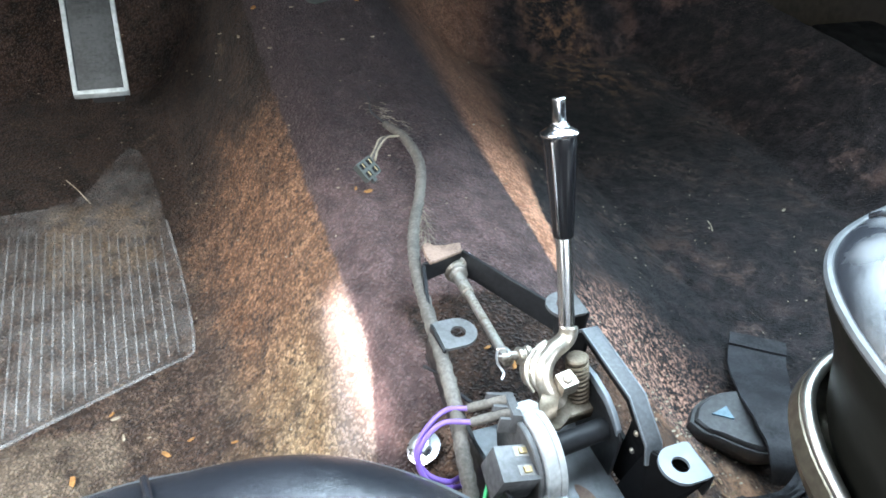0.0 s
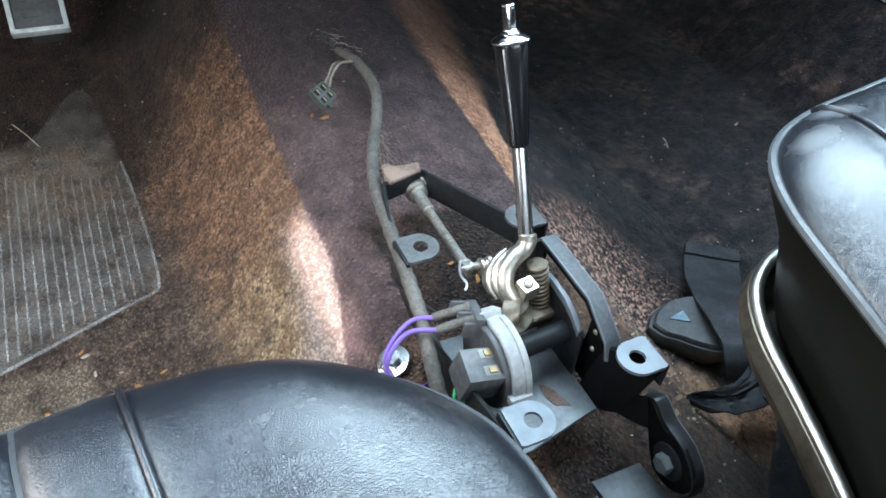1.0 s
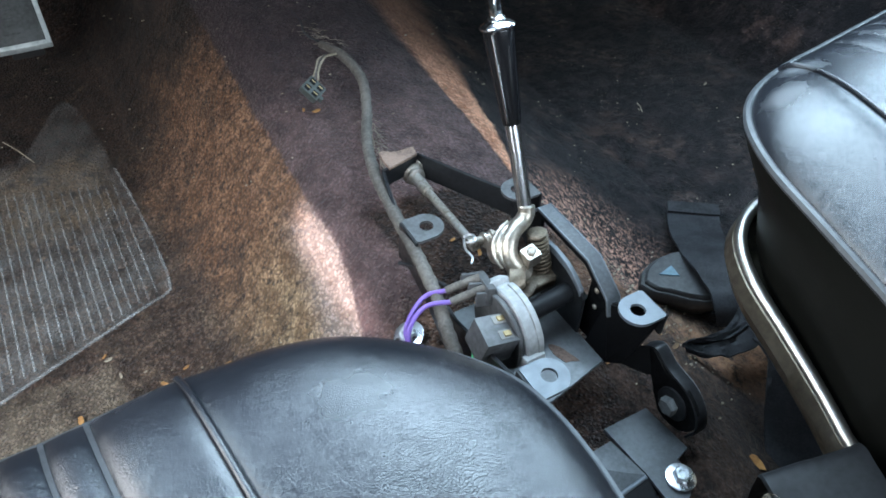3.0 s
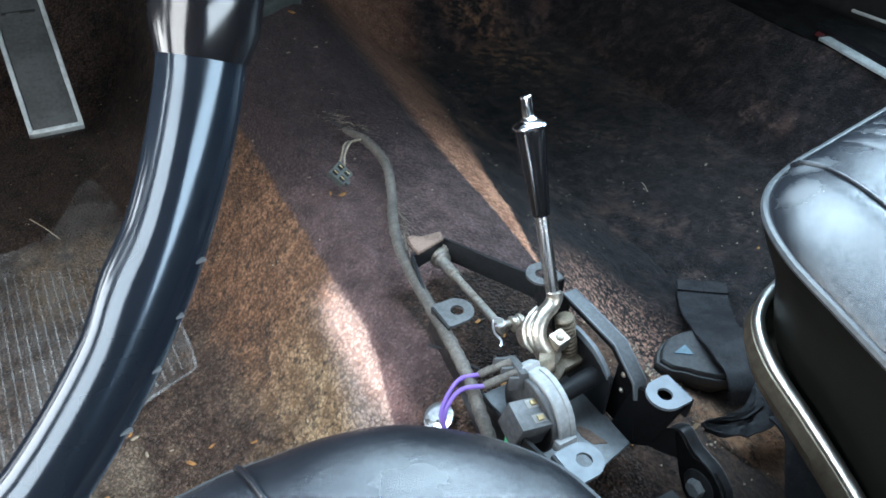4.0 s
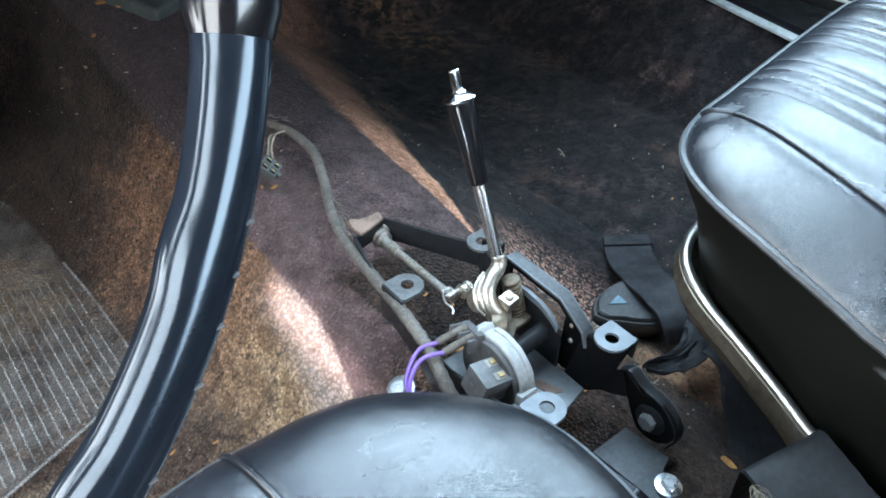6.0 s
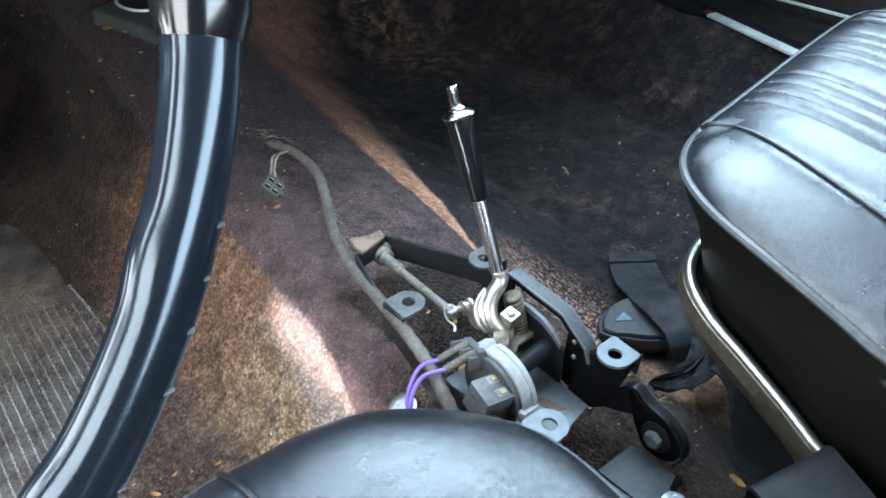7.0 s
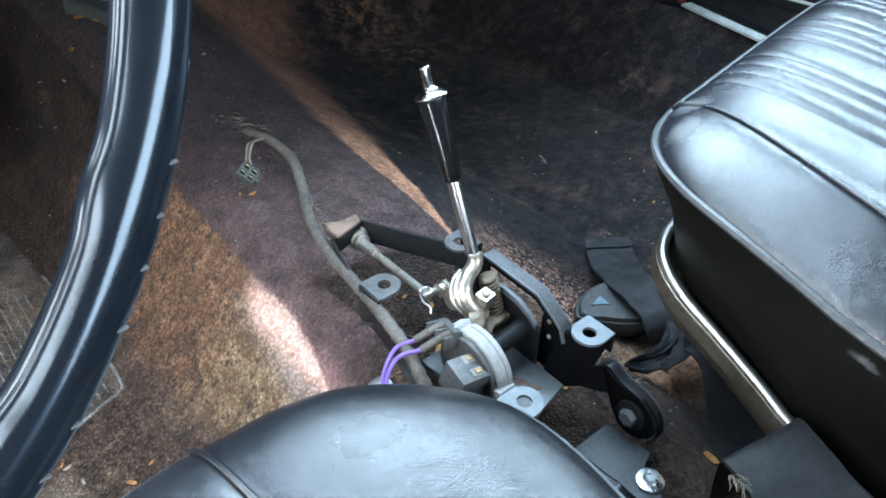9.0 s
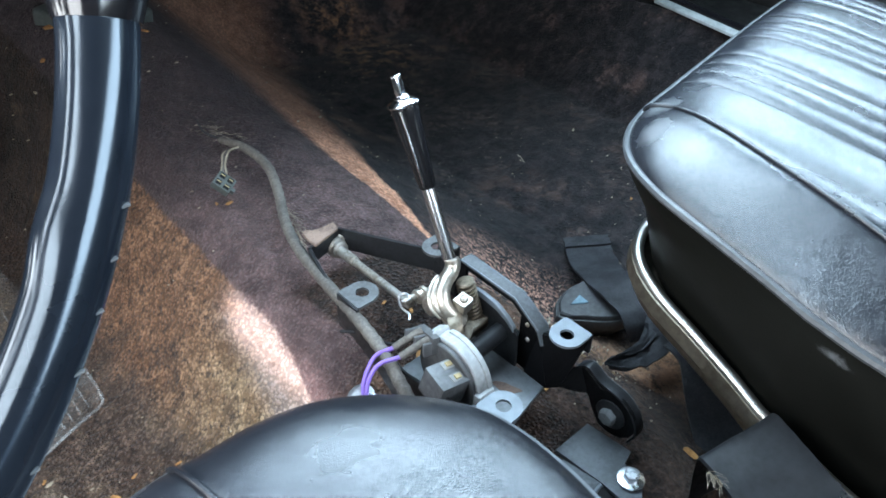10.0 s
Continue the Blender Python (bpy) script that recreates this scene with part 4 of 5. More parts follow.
    part("foot_hub", lathe([(0.006, 0), (0.0095, 0.0008), (0.0105, 0.003), (0.0110, 0.008), (0.0125, 0.010), (0.0125, 0.019), (0.010, 0.021)], hub, 36), CAST, ob, "round cast hub")
    for shift, r in ((-0.0082, 0.0034), (-0.0132, 0.0026)):
        ridge_line = [p + Vector((shift, -shift * 0.35, 0.001)) for p in foot[1:6]]
        part("foot_ridge", sweep(smooth_path(ridge_line), lambda t: r * (0.55 + 0.45 * math.sin(math.pi * t)), 12), CAST, ob, "raised rim of the cast foot")
    lug = part("lug", box(0.0150, 0.0145, 0.015, Matrix.Translation(at(ob, 0.0060, 0.0065, 0.2440)) @ pose(0, 0, 0, 8, -6, 6), 0.0015), CAST, ob, "bright clamp lug")
    part("screw", join(lathe([(0.0043, 0), (0.0043, 0.002), (0.003, 0.003)], Matrix.Translation(at(ob, 0.0052, 0.0050, 0.2516)) @ pose(0, 0, 0, 8, -6), 14), box(0.006, 0.0011, 0.0007, Matrix.Translation(at(ob, 0.0049, 0.0046, 0.2546)) @ pose(0, 0, 0, 8, -6, 40))), STEEL, lug, "cross-head screw")
    part("link_arm", sweep(smooth_path([at(ob, *p) for p in ((-0.006, 0.006, 0.238), (-0.013, -0.004, 0.232), (-0.0135, -0.010, 0.222), (-0.004, -0.006, 0.2145), (0.010, 0.004, 0.2130))]), 0.006, 12, flat=(0.015, 0.004)), SPRING, ob, "folded steel link")
    part("stop_plate", box(0.042, 0.024, 0.003, Matrix.Translation(at(ob, 0.0200, 0.0100, 0.2100)) @ pose(0, 0, 0, 0, 0, 4), 0.0006), SPRING, ob, "stained steel stop plate")
    part("stop_fold", box(0.040, 0.003, 0.010, Matrix.Translation(at(ob, 0.0205, -0.0010, 0.2050)) @ pose(0, 0, 0, 0, 0, 4), 0.0006), SPRING, ob, "folded edge of the stop plate")
    low, high = Vector(at(ob, 0.0300, 0.0140, 0.2120)), Vector(at(ob, 0.0250, 0.0230, 0.2485))
    along = between(low, high)
    tall = (high - low).length
    coil = [along @ Vector((0.0085 * math.cos(a), 0.0085 * math.sin(a), tall * k / 170)) for k, a in enumerate([k * 0.33 for k in range(171)])]
    part("spring", sweep(coil, 0.0015, 6), SPRING, ob, "tight brown steel coil spring")
    part("spring_cap", lathe([(0.004, 0), (0.0092, 0.0005), (0.0096, 0.003), (0.0082, 0.0045), (0.003, 0.005)], along @ Matrix.Translation((0, 0, tall - 0.001)), 22), SPRING, ob, "brown spring cap")
    part("spring_core", lathe([(0.0050, -0.002), (0.0050, tall)], along, 16), BLACK, ob)

    a, b = Vector(at(ob, 0.0217, 0.0765, 0.3365)), Vector(at(ob, 0.0166, 0.1063, 0.4165))
    d, w = (b - a).length, (b - a).normalized()
    knob = part("knob", lathe([(0.0068, 0), (0.0082, 0.001), (0.0090, 0.010), (0.0108, 0.04), (0.0126, d - 0.016), (0.0134, d - 0.006), (0.0130, d - 0.002), (0.0110, d)], between(a, b), 40), GLOSS, ob, "tapered gloss-black grip")
    part("cap", lathe([(0.0136, 0), (0.0150, 0.0008), (0.0153, 0.0022), (0.0142, 0.0040), (0.0100, 0.0064), (0.0075, 0.0072)], between(b - w * 0.0035, b + w), 40), CHROME, knob, "chrome cap ring")
    part("collar", lathe([(0.0076, 0), (0.0076, 0.0016), (0.0064, 0.0030)], between(b + w * 0.0030, b + w), 28), CHROME, knob, "small chrome collar")
    facing = between(b + w * 0.0040, b + w) @ pose(0, 0, 0, 0, 0, 12)
    button = part("button", box(0.0092, 0.0072, 0.0215, facing @ Matrix.Translation((0, 0, 0.0105)), 0.0016, 3), CHROME, knob, "chrome release button")
    up_z = facing.to_3x3() @ Vector((0, 1, 0))
    face = -1 if up_z.dot(Vector((0, 1, 0))) > 0 else 1
    part("button_slot", box(0.0040, 0.0010, 0.0120, facing @ Matrix.Translation((0, 0.0036 * face, 0.0120)), 0.0004), GLOSS, button)
    for sx in (-1, 1):
        u = Vector((sx * 0.8, -0.6 if sx < 0 else 0.6, 0)).normalized()
        strip = [a + w * (d * t) + u * r for t, r in ((0.06, 0.0086), (0.3, 0.0100), (0.6, 0.0114), (0.85, 0.0129), (0.96, 0.0133))]
        part("inlay", sweep(strip, 0.0011, 8), CHROME, knob, "thin chrome inlay strip")

    # selector rod to the front
    part("selector_rod", rod(at(ob, -0.0065, 0.200, 0.2045), at(ob, -0.0150, 0.070, 0.2190), 0.0044, 16), STEEL, ob, "dull steel selector rod")
    part("rod_sleeve", rod(at(ob, -0.0070, 0.190, 0.2060), at(ob, -0.0092, 0.160, 0.2090), 0.0062, 16), STEEL, ob)
    part("ball_joint", lathe([(0.009, 0), (0.0122, 0.002), (0.0122, 0.010), (0.0100, 0.012), (0.0100, 0.016), (0.008, 0.017)], between(at(ob, -0.0055, 0.206, 0.2050), at(ob, -0.0150, 0.070, 0.2190)), 24), STEEL, ob, "greasy steel ball joint")
    part("joint_nut", rod(at(ob, 0.0010, 0.203, 0.2110), at(ob, 0.0100, 0.206, 0.2150), 0.0085, 12), STEEL, ob)
    part("joint_stud", rod(at(ob, 0.0060, 0.204, 0.2120), at(ob, 0.0130, 0.206, 0.2160), 0.0050, 12), ZINC, ob, "bright stud end")
    part("clevis", box(0.010, 0.016, 0.010, Matrix.Translation(at(ob, -0.0150, 0.0665, 0.2190)) @ pose(0, 0, 0, -6, 0, 4), 0.003), STEEL, ob, "steel clevis end")
    clip = ((-0.024, 0.063, 0.2265), (-0.018, 0.058, 0.2300), (-0.0155, 0.066, 0.2300), (-0.021, 0.071, 0.2260), (-0.0245, 0.063, 0.2190), (-0.022, 0.054, 0.2145), (-0.0255, 0.049, 0.2120))
    part("spring_clip", sweep(smooth_path([at(ob, *p) for p in clip]), 0.0012, 6), ZINC, ob, "bright wire spring clip")
    part("clevis_pin", rod(at(ob, -0.022, 0.063, 0.2240), at(ob, 0.004, 0.058, 0.2270), 0.0042, 14), STEEL, ob)
    for x, r in ((-0.0085, 0.0082), (-0.0040, 0.0070), (0.0000, 0.0080)):
        part("link_washer", lathe([(r - 0.0006, 0), (r, 0.0008), (r, 0.0026), (r - 0.0006, 0.0034)], Matrix.Translation(at(ob, x, 0.0575, 0.2265)) @ pose(0, 0, 0, 0, 90), 24), CAST, ob)
    part("crank", sweep(smooth_path([at(ob, *p) for p in ((0.000, 0.060, 0.228), (-0.001, 0.038, 0.225), (-0.002, 0.014, 0.218))]), 0.006, 10, flat=(0.005, 0.016)), STEEL, ob)
    rusty = [(-0.0400, 0.1880), (-0.003, 0.1975), (0.0005, 0.211), (-0.018, 0.2105), (-0.0270, 0.213), (-0.0330, 0.219), (-0.0385, 0.216), (-0.0405, 0.203)]
    part("front_tongue", prism(rusty, 0.004, Matrix.Translation(at(ob, 0, 0, 0.2285)), 0.0008), DULL_RUST, ob, "rusty front tongue of the bracket")
    return ob


shifter()


# ---- loom, connector, bolts on the tunnel ----
def wiring_loom():
    pts = [(0.0155, 0.498, 0.206), (0.0265, 0.450, 0.210), (0.0265, 0.395, 0.207), (0.006, 0.338, 0.203), (-0.022, 0.280, 0.204), (-0.045, 0.215, 0.212), (-0.060, 0.145, 0.220), (-0.072, 0.077, 0.227), (-0.080, 0.025, 0.224), (-0.086, -0.010, 0.210), (-0.086, -0.045, 0.18), (-0.083, -0.075, 0.16)]
    ob = thing("wiring_loom", 0.0, 0.3, 0.2, "grey taped wiring loom lying along the tunnel", "wiring loom")
    path = smooth_path([at(ob, *p) for p in pts], 12)
    part("sheath", sweep(path, lambda t: (0.0064 + 0.0005 * math.sin(t * 260)) * (0.72 + 0.28 * min(1, t * 10)), 12), LOOM, ob, "grey fabric-taped sheath")
    tail = smooth_path([at(ob, *p) for p in ((0.0155, 0.498, 0.208), (0.003, 0.52, 0.214), (0.008, 0.548, 0.219), (0.004, 0.575, 0.224))])
    part("tail_wire", sweep(tail, lambda t: 0.0018 * (1 - 0.7 * t), 6), WEB, ob)
    for dx in (0.0, 0.005, -0.004):
        lead = smooth_path([at(ob, *p) for p in ((0.020 + dx, 0.458, 0.210), (-0.004 + dx, 0.445, 0.218), (-0.020 + dx * 0.5, 0.424, 0.216), (-0.033 + dx, 0.403, 0.214))])
        part("lead", sweep(lead, 0.0013, 6), CRUMB if dx else LOOM, ob)
    body = Matrix.Translation(at(ob, -0.0435, 0.3835, 0.2160)) @ pose(0, 0, 0, 38, -14, 28) @ Matrix.Scale(0.80, 4)
    plug = part("connector", box(0.027, 0.030, 0.016, body, 0.002), GREY_PLUG, ob, "grey-green four-way plastic connector")
    for i in (-1, 1):
        for j in (-1, 1):
            m = body @ Matrix.Translation((0.0065 * i, 0.007 * j, 0.0083))
            part("cavity", box(0.0085, 0.009, 0.001, m, 0.0004), DEEP, plug)
            part("terminal", box(0.0018, 0.007, 0.0012, m @ Matrix.Translation((0.001, 0, 0.0006)), 0.0003), BRASS, plug)
    part("key", box(0.006, 0.007, 0.010, body @ Matrix.Translation((-0.003, -0.0175, 0.001)), 0.001), GREY_PLUG, plug)
    return ob


GREY_PLUG = worn("grey_plug", (0.060, 0.069, 0.066), (0.034, 0.039, 0.037), (0.5, 0.65), scale=60, Specular_IOR_Level=0.25)
wiring_loom()


def hex_bolt(x, y, z, tip, turn, scale, label):
    ob = thing("hex_bolt", x, y, z, label, "bolt", group="floor bolts")
    m = pose(0, 0, 0, 0, tip, 0) @ pose(0, 0, 0, 0, 0, turn)
    part("washer", lathe([(0.0125 * scale, 0), (0.0132 * scale, 0.0008), (0.0132 * scale, 0.0018), (0.0115 * scale, 0.0024)], m, 28), ZINC, ob)
    part("head", lathe([(0.0078 * scale, 0.002), (0.0078 * scale, 0.0075), (0.0068 * scale, 0.0088), (0.0035 * scale, 0.0088), (0.003 * scale, 0.008)], m, 6), ZINC, ob, "bright zinc hex head", smooth=False)


hex_bolt(-0.0905, 0.049, 0.142, -28, 20, 1.2, "bright zinc bolt holding the carpet beside the shifter")
hex_bolt(0.0465, -0.187, 0.1280, 0, 10, 1.0, "bright zinc bolt with washer on a black bracket")
hex_bolt(-0.090, -0.012, 0.148, -15, 40, 0.55, "small dull screw beside the shifter")


def mount_strap():
    ob = thing("mount_bracket", 0.03, -0.18, 0.114, "black folded steel bracket bolted to the tunnel", "bracket")
    T = 0.004

    def sheet(corners):
        return loft([[(x, y, z - T) for x, y, z in corners], corners], Matrix.Translation(at(ob, 0, 0.003, -0.011)))

    part("flat_plate", sheet([(0.020, -0.120, 0.1375), (0.069, -0.121, 0.1375), (0.074, -0.171, 0.1375), (0.058, -0.175, 0.1375), (0.054, -0.199, 0.1375), (0.038, -0.209, 0.1375), (0.023, -0.209, 0.1375), (0.024, -0.173, 0.1375)]), DARKTAB, ob, "dark grey steel plate", smooth=False)
    part("channel_top", sheet([(-0.030, -0.134, 0.1385), (0.018, -0.132, 0.1365), (0.024, -0.173, 0.1365), (-0.030, -0.177, 0.1300)]), DARKTAB, ob, "sloping channel side", smooth=False)
    # the end's shade is a darker paint, the ridge's highlight a bright rod
    part("channel_end", sheet([(-0.030, -0.1765, 0.1310), (0.024, -0.1735, 0.1360), (0.023, -0.206, 0.1240), (-0.030, -0.206, 0.1180)]), BLACK, ob, "folded channel end", smooth=False)
    part("channel_ridge", rod(at(ob, -0.030, -0.1735, 0.1195), at(ob, 0.023, -0.1708, 0.1248), 0.0022, 10), TAB, ob, "bright ridge, its highlight put into the colour")
    part("spacer", box(0.026, 0.046, 0.034, Matrix.Translation(at(ob, 0.042, -0.159, 0.105)), 0.003), BLACK, ob)


mount_strap()


# ---- clear ribbed floor mat ----
def floor_mat():
    z = 0.009
    ob = thing("floor_mat", -0.45, 0.45, 0.002, "clear ribbed vinyl floor mat, scuffed and dusty", "floor mat")
    line = [(-0.264, 0.356), (-0.262, 0.42), (-0.266, 0.54), (-0.272, 0.62), (-0.277, 0.70), (-0.283, 0.755), (-0.290, 0.800), (-0.298, 0.826), (-0.308, 0.835), (-0.320, 0.826), (-0.335, 0.800), (-0.352, 0.765), (-0.372, 0.730), (-0.39, 0.706), (-0.43, 0.690), (-0.66, 0.675), (-0.66, 0.20), (-0.52, 0.245), (-0.40, 0.292), (-0.30, 0.331), (-0.276, 0.340)]
    part("sheet", prism(line, 0.0025, Matrix.Translation(at(ob, 0, 0, z)), 0.0006), CLEAR, ob, "clear vinyl sheet")
    edge = smooth_path([at(ob, x, y, z + 0.003) for x, y in ((-0.66, 0.20), (-0.52, 0.245), (-0.40, 0.292), (-0.30, 0.331), (-0.272, 0.341), (-0.264, 0.356), (-0.262, 0.42), (-0.266, 0.54), (-0.272, 0.62))], 6)
    part("border", sweep(edge, 0.002, 8), RIB, ob, "raised clear border")
    k = 0
    x = -0.282
    while x > -0.65:
        y0 = 0.331 + (x + 0.30) * 0.385 + 0.010
        y1 = min(0.63, 0.585 + (-0.282 - x) * 0.3)
        part("rib", box(0.0022, y1 - y0, 0.0026, Matrix.Translation(at(ob, x, (y0 + y1) / 2, z + 0.003)), 0.0008, 1), RIB, ob)
        x -= 0.0114
    return ob


def clear_vinyl(name, light, low, high):
    n = Nodes(name)
    haze = n.noise(26, 6, 0.7)
    n.bump(n.noise(40, 4), 0.002, 0.3)
    return n.done(n.mix(haze, light, tuple(c * 1.6 for c in light)), n.ramp(haze, 0.3, 0.7, 0.20, 0.42), 0.0, Alpha=n.ramp(haze, 0.3, 0.75, low, high), Specular_IOR_Level=0.10)


CLEAR = clear_vinyl("clear_vinyl", (0.20, 0.195, 0.19), 0.01, 0.19)
RIB = clear_vinyl("clear_rib", (0.29, 0.29, 0.29), 0.08, 0.42)
floor_mat()


# ---- accelerator pedal, vent on the tunnel ----
def pedal():
    ob = thing("accelerator_pedal", -0.3295, 0.875, 0.220, "grey rubber accelerator pedal in a bright metal frame", "pedal")
    r = pose(0, 0, 0, 38)
    part("pad", box(0.062, 0.245, 0.012, r, 0.003), RUBBER, ob, "ribbed grey rubber pad")
    for x in (-0.0345, 0.0345):
        part("frame_side", box(0.007, 0.258, 0.016, r @ Matrix.Translation((x, 0, 0.001)), 0.002), TRIM, ob, "bright trim")
    for y in (-0.1255, 0.1255):
        part("frame_end", box(0.076, 0.007, 0.016, r @ Matrix.Translation((0, y, 0.001)), 0.002), TRIM, ob, "bright trim")
    for k in range(18):
        part("tread", box(0.020, 0.0028, 0.0016, r @ Matrix.Translation((-0.008, -0.105 + 0.0125 * k, 0.0066)), 0.0006, 1), RUBBER, ob)
    part("hinge", box(0.05, 0.02, 0.22, Matrix.Translation((0, 0.06, -0.06)), 0.004), LINER, ob)
    return ob


pedal()


def vent():
    ob = thing("floor_vent", 0.014, 0.880, 0.262, "dark grey-green plastic box with a pale ring", "vent box")
    r = pose(0, 0, 0.005, 8, 0, 28)
    part("body", box(0.12, 0.14, 0.034, r, 0.010, 4), GREY_PLUG, ob)
    part("ring", sweep([r @ Vector((0.012 + 0.038 * math.cos(a), 0.03 + 0.038 * math.sin(a), 0.018)) for a in [k * math.pi / 16 for k in range(32)]], 0.003, 8, closed=True), TRIM, ob, "pale ring")
    part("grille", lathe([(0.034, 0.014), (0.034, 0.0175), (0.02, 0.018)], r @ Matrix.Translation((0.012, 0.03, 0)), 28), LINER, ob)


vent()


# ---- seat belts ----
SLEEVE = worn("belt_sleeve", (0.017, 0.018, 0.020), (0.010, 0.010, 0.011), (0.45, 0.6), scale=40, Specular_IOR_Level=0.2)


def ribbon(edge_a, edge_b, thick, crumple=0.0):
    """A strip of webbing between two edge lines, with thickness and small creases."""
    a, b = smooth_path([Vector(p) for p in edge_a], 8), smooth_path([Vector(p) for p in edge_b], 8)
    bm, rows, across = bmesh.new(), [], 7
    for k, (p, q) in enumerate(zip(a, b)):
        row = []
        for j in range(across + 1):
            v = p.lerp(q, j / across)
            v = v + Vector((0, 0, crumple * noise.noise(Vector((v.x * 70, v.y * 70, j * 0.6)))))
            row.append((bm.verts.new(v), bm.verts.new(v - Vector((0, 0, thick)))))
        rows.append(row)
    for r0, r1 in zip(rows, rows[1:]):
        for j in range(across):
            bm.faces.new((r0[j][0], r1[j][0], r1[j + 1][0], r0[j + 1][0]))
            bm.faces.new((r0[j][1], r0[j + 1][1], r1[j + 1][1], r1[j][1]))
        bm.faces.new((r0[0][0], r0[0][1], r1[0][1], r1[0][0]))
        bm.faces.new((r0[-1][0], r1[-1][0], r1[-1][1], r0[-1][1]))
    for row in (rows[0], rows[-1]):
        for j in range(across):
            bm.faces.new((row[j][0], row[j + 1][0], row[j + 1][1], row[j][1]))
    bmesh.ops.recalc_face_normals(bm, faces=bm.faces)
    return bm


def seat_belt():
    ob = thing("seat_belt", 0.35, 0.06, 0.0, "black seat belt with plastic buckle lying on the floor", "seat belt")
    left = [at(ob, *p) for p in ((0.404, 0.173, 0.020), (0.362, 0.128, 0.028), (0.318, 0.072, 0.056), (0.298, 0.030, 0.069), (0.289, -0.003, 0.067), (0.286, -0.024, 0.054), (0.290, -0.034, 0.030))]
    right = [at(ob, *p) for p in ((0.464, 0.133, 0.020), (0.427, 0.091, 0.028), (0.385, 0.052, 0.052), (0.356, 0.018, 0.074), (0.340, -0.022, 0.074), (0.330, -0.045, 0.060), (0.330, -0.055, 0.030))]
    part("webbing", ribbon(left, right, 0.003, 0.004), WEB, ob, "black woven webbing")
    part("hem", ribbon([at(ob, 0.406, 0.176, 0.0245), at(ob, 0.397, 0.166, 0.026), at(ob, 0.389, 0.158, 0.026)], [at(ob, 0.467, 0.135, 0.0245), at(ob, 0.458, 0.125, 0.026), at(ob, 0.450, 0.116, 0.026)], 0.0035, 0.001), WEB, ob, "stitched webbing end")
    base = [(0.237, 0.052), (0.243, 0.034), (0.255, 0.022), (0.273, 0.000), (0.297, -0.017), (0.335, -0.017), (0.35, 0.02), (0.33, 0.06), (0.29, 0.075), (0.255, 0.068)]
    m = Matrix.Translation(at(ob, 0.004, 0.004, 0))

    def loop(scale, z, lift=0.0):
        """The outline drawn in towards its middle, rising away from the pointed end."""
        ring = [(0.300 + (x - 0.300) * scale, 0.028 + (y - 0.028) * scale, z + lift * (x - 0.237)) for x, y in base]
        return smooth_path(ring + ring[:1], 4)[:-1]

    body = part("buckle", loft([loop(0.70, 0.010), loop(0.97, 0.028), loop(1.0, 0.034), loop(1.0, 0.040, 0.06), loop(0.97, 0.043, 0.07)], m), BUCKLE, ob, "flat wedge-shaped black plastic buckle")
    part("lid", loft([loop(0.91, 0.042, 0.07), loop(0.91, 0.047, 0.08), loop(0.87, 0.0495, 0.08)], m), BUCKLE, body, "raised upper plate")
    part("button", loft([[(0.263, 0.048, z + 0.0500), (0.285, 0.051, z + 0.0520), (0.282, 0.033, z + 0.0520)] for z in (0, 0.0026)], m), BLUE, body, "dull blue press button", smooth=False)


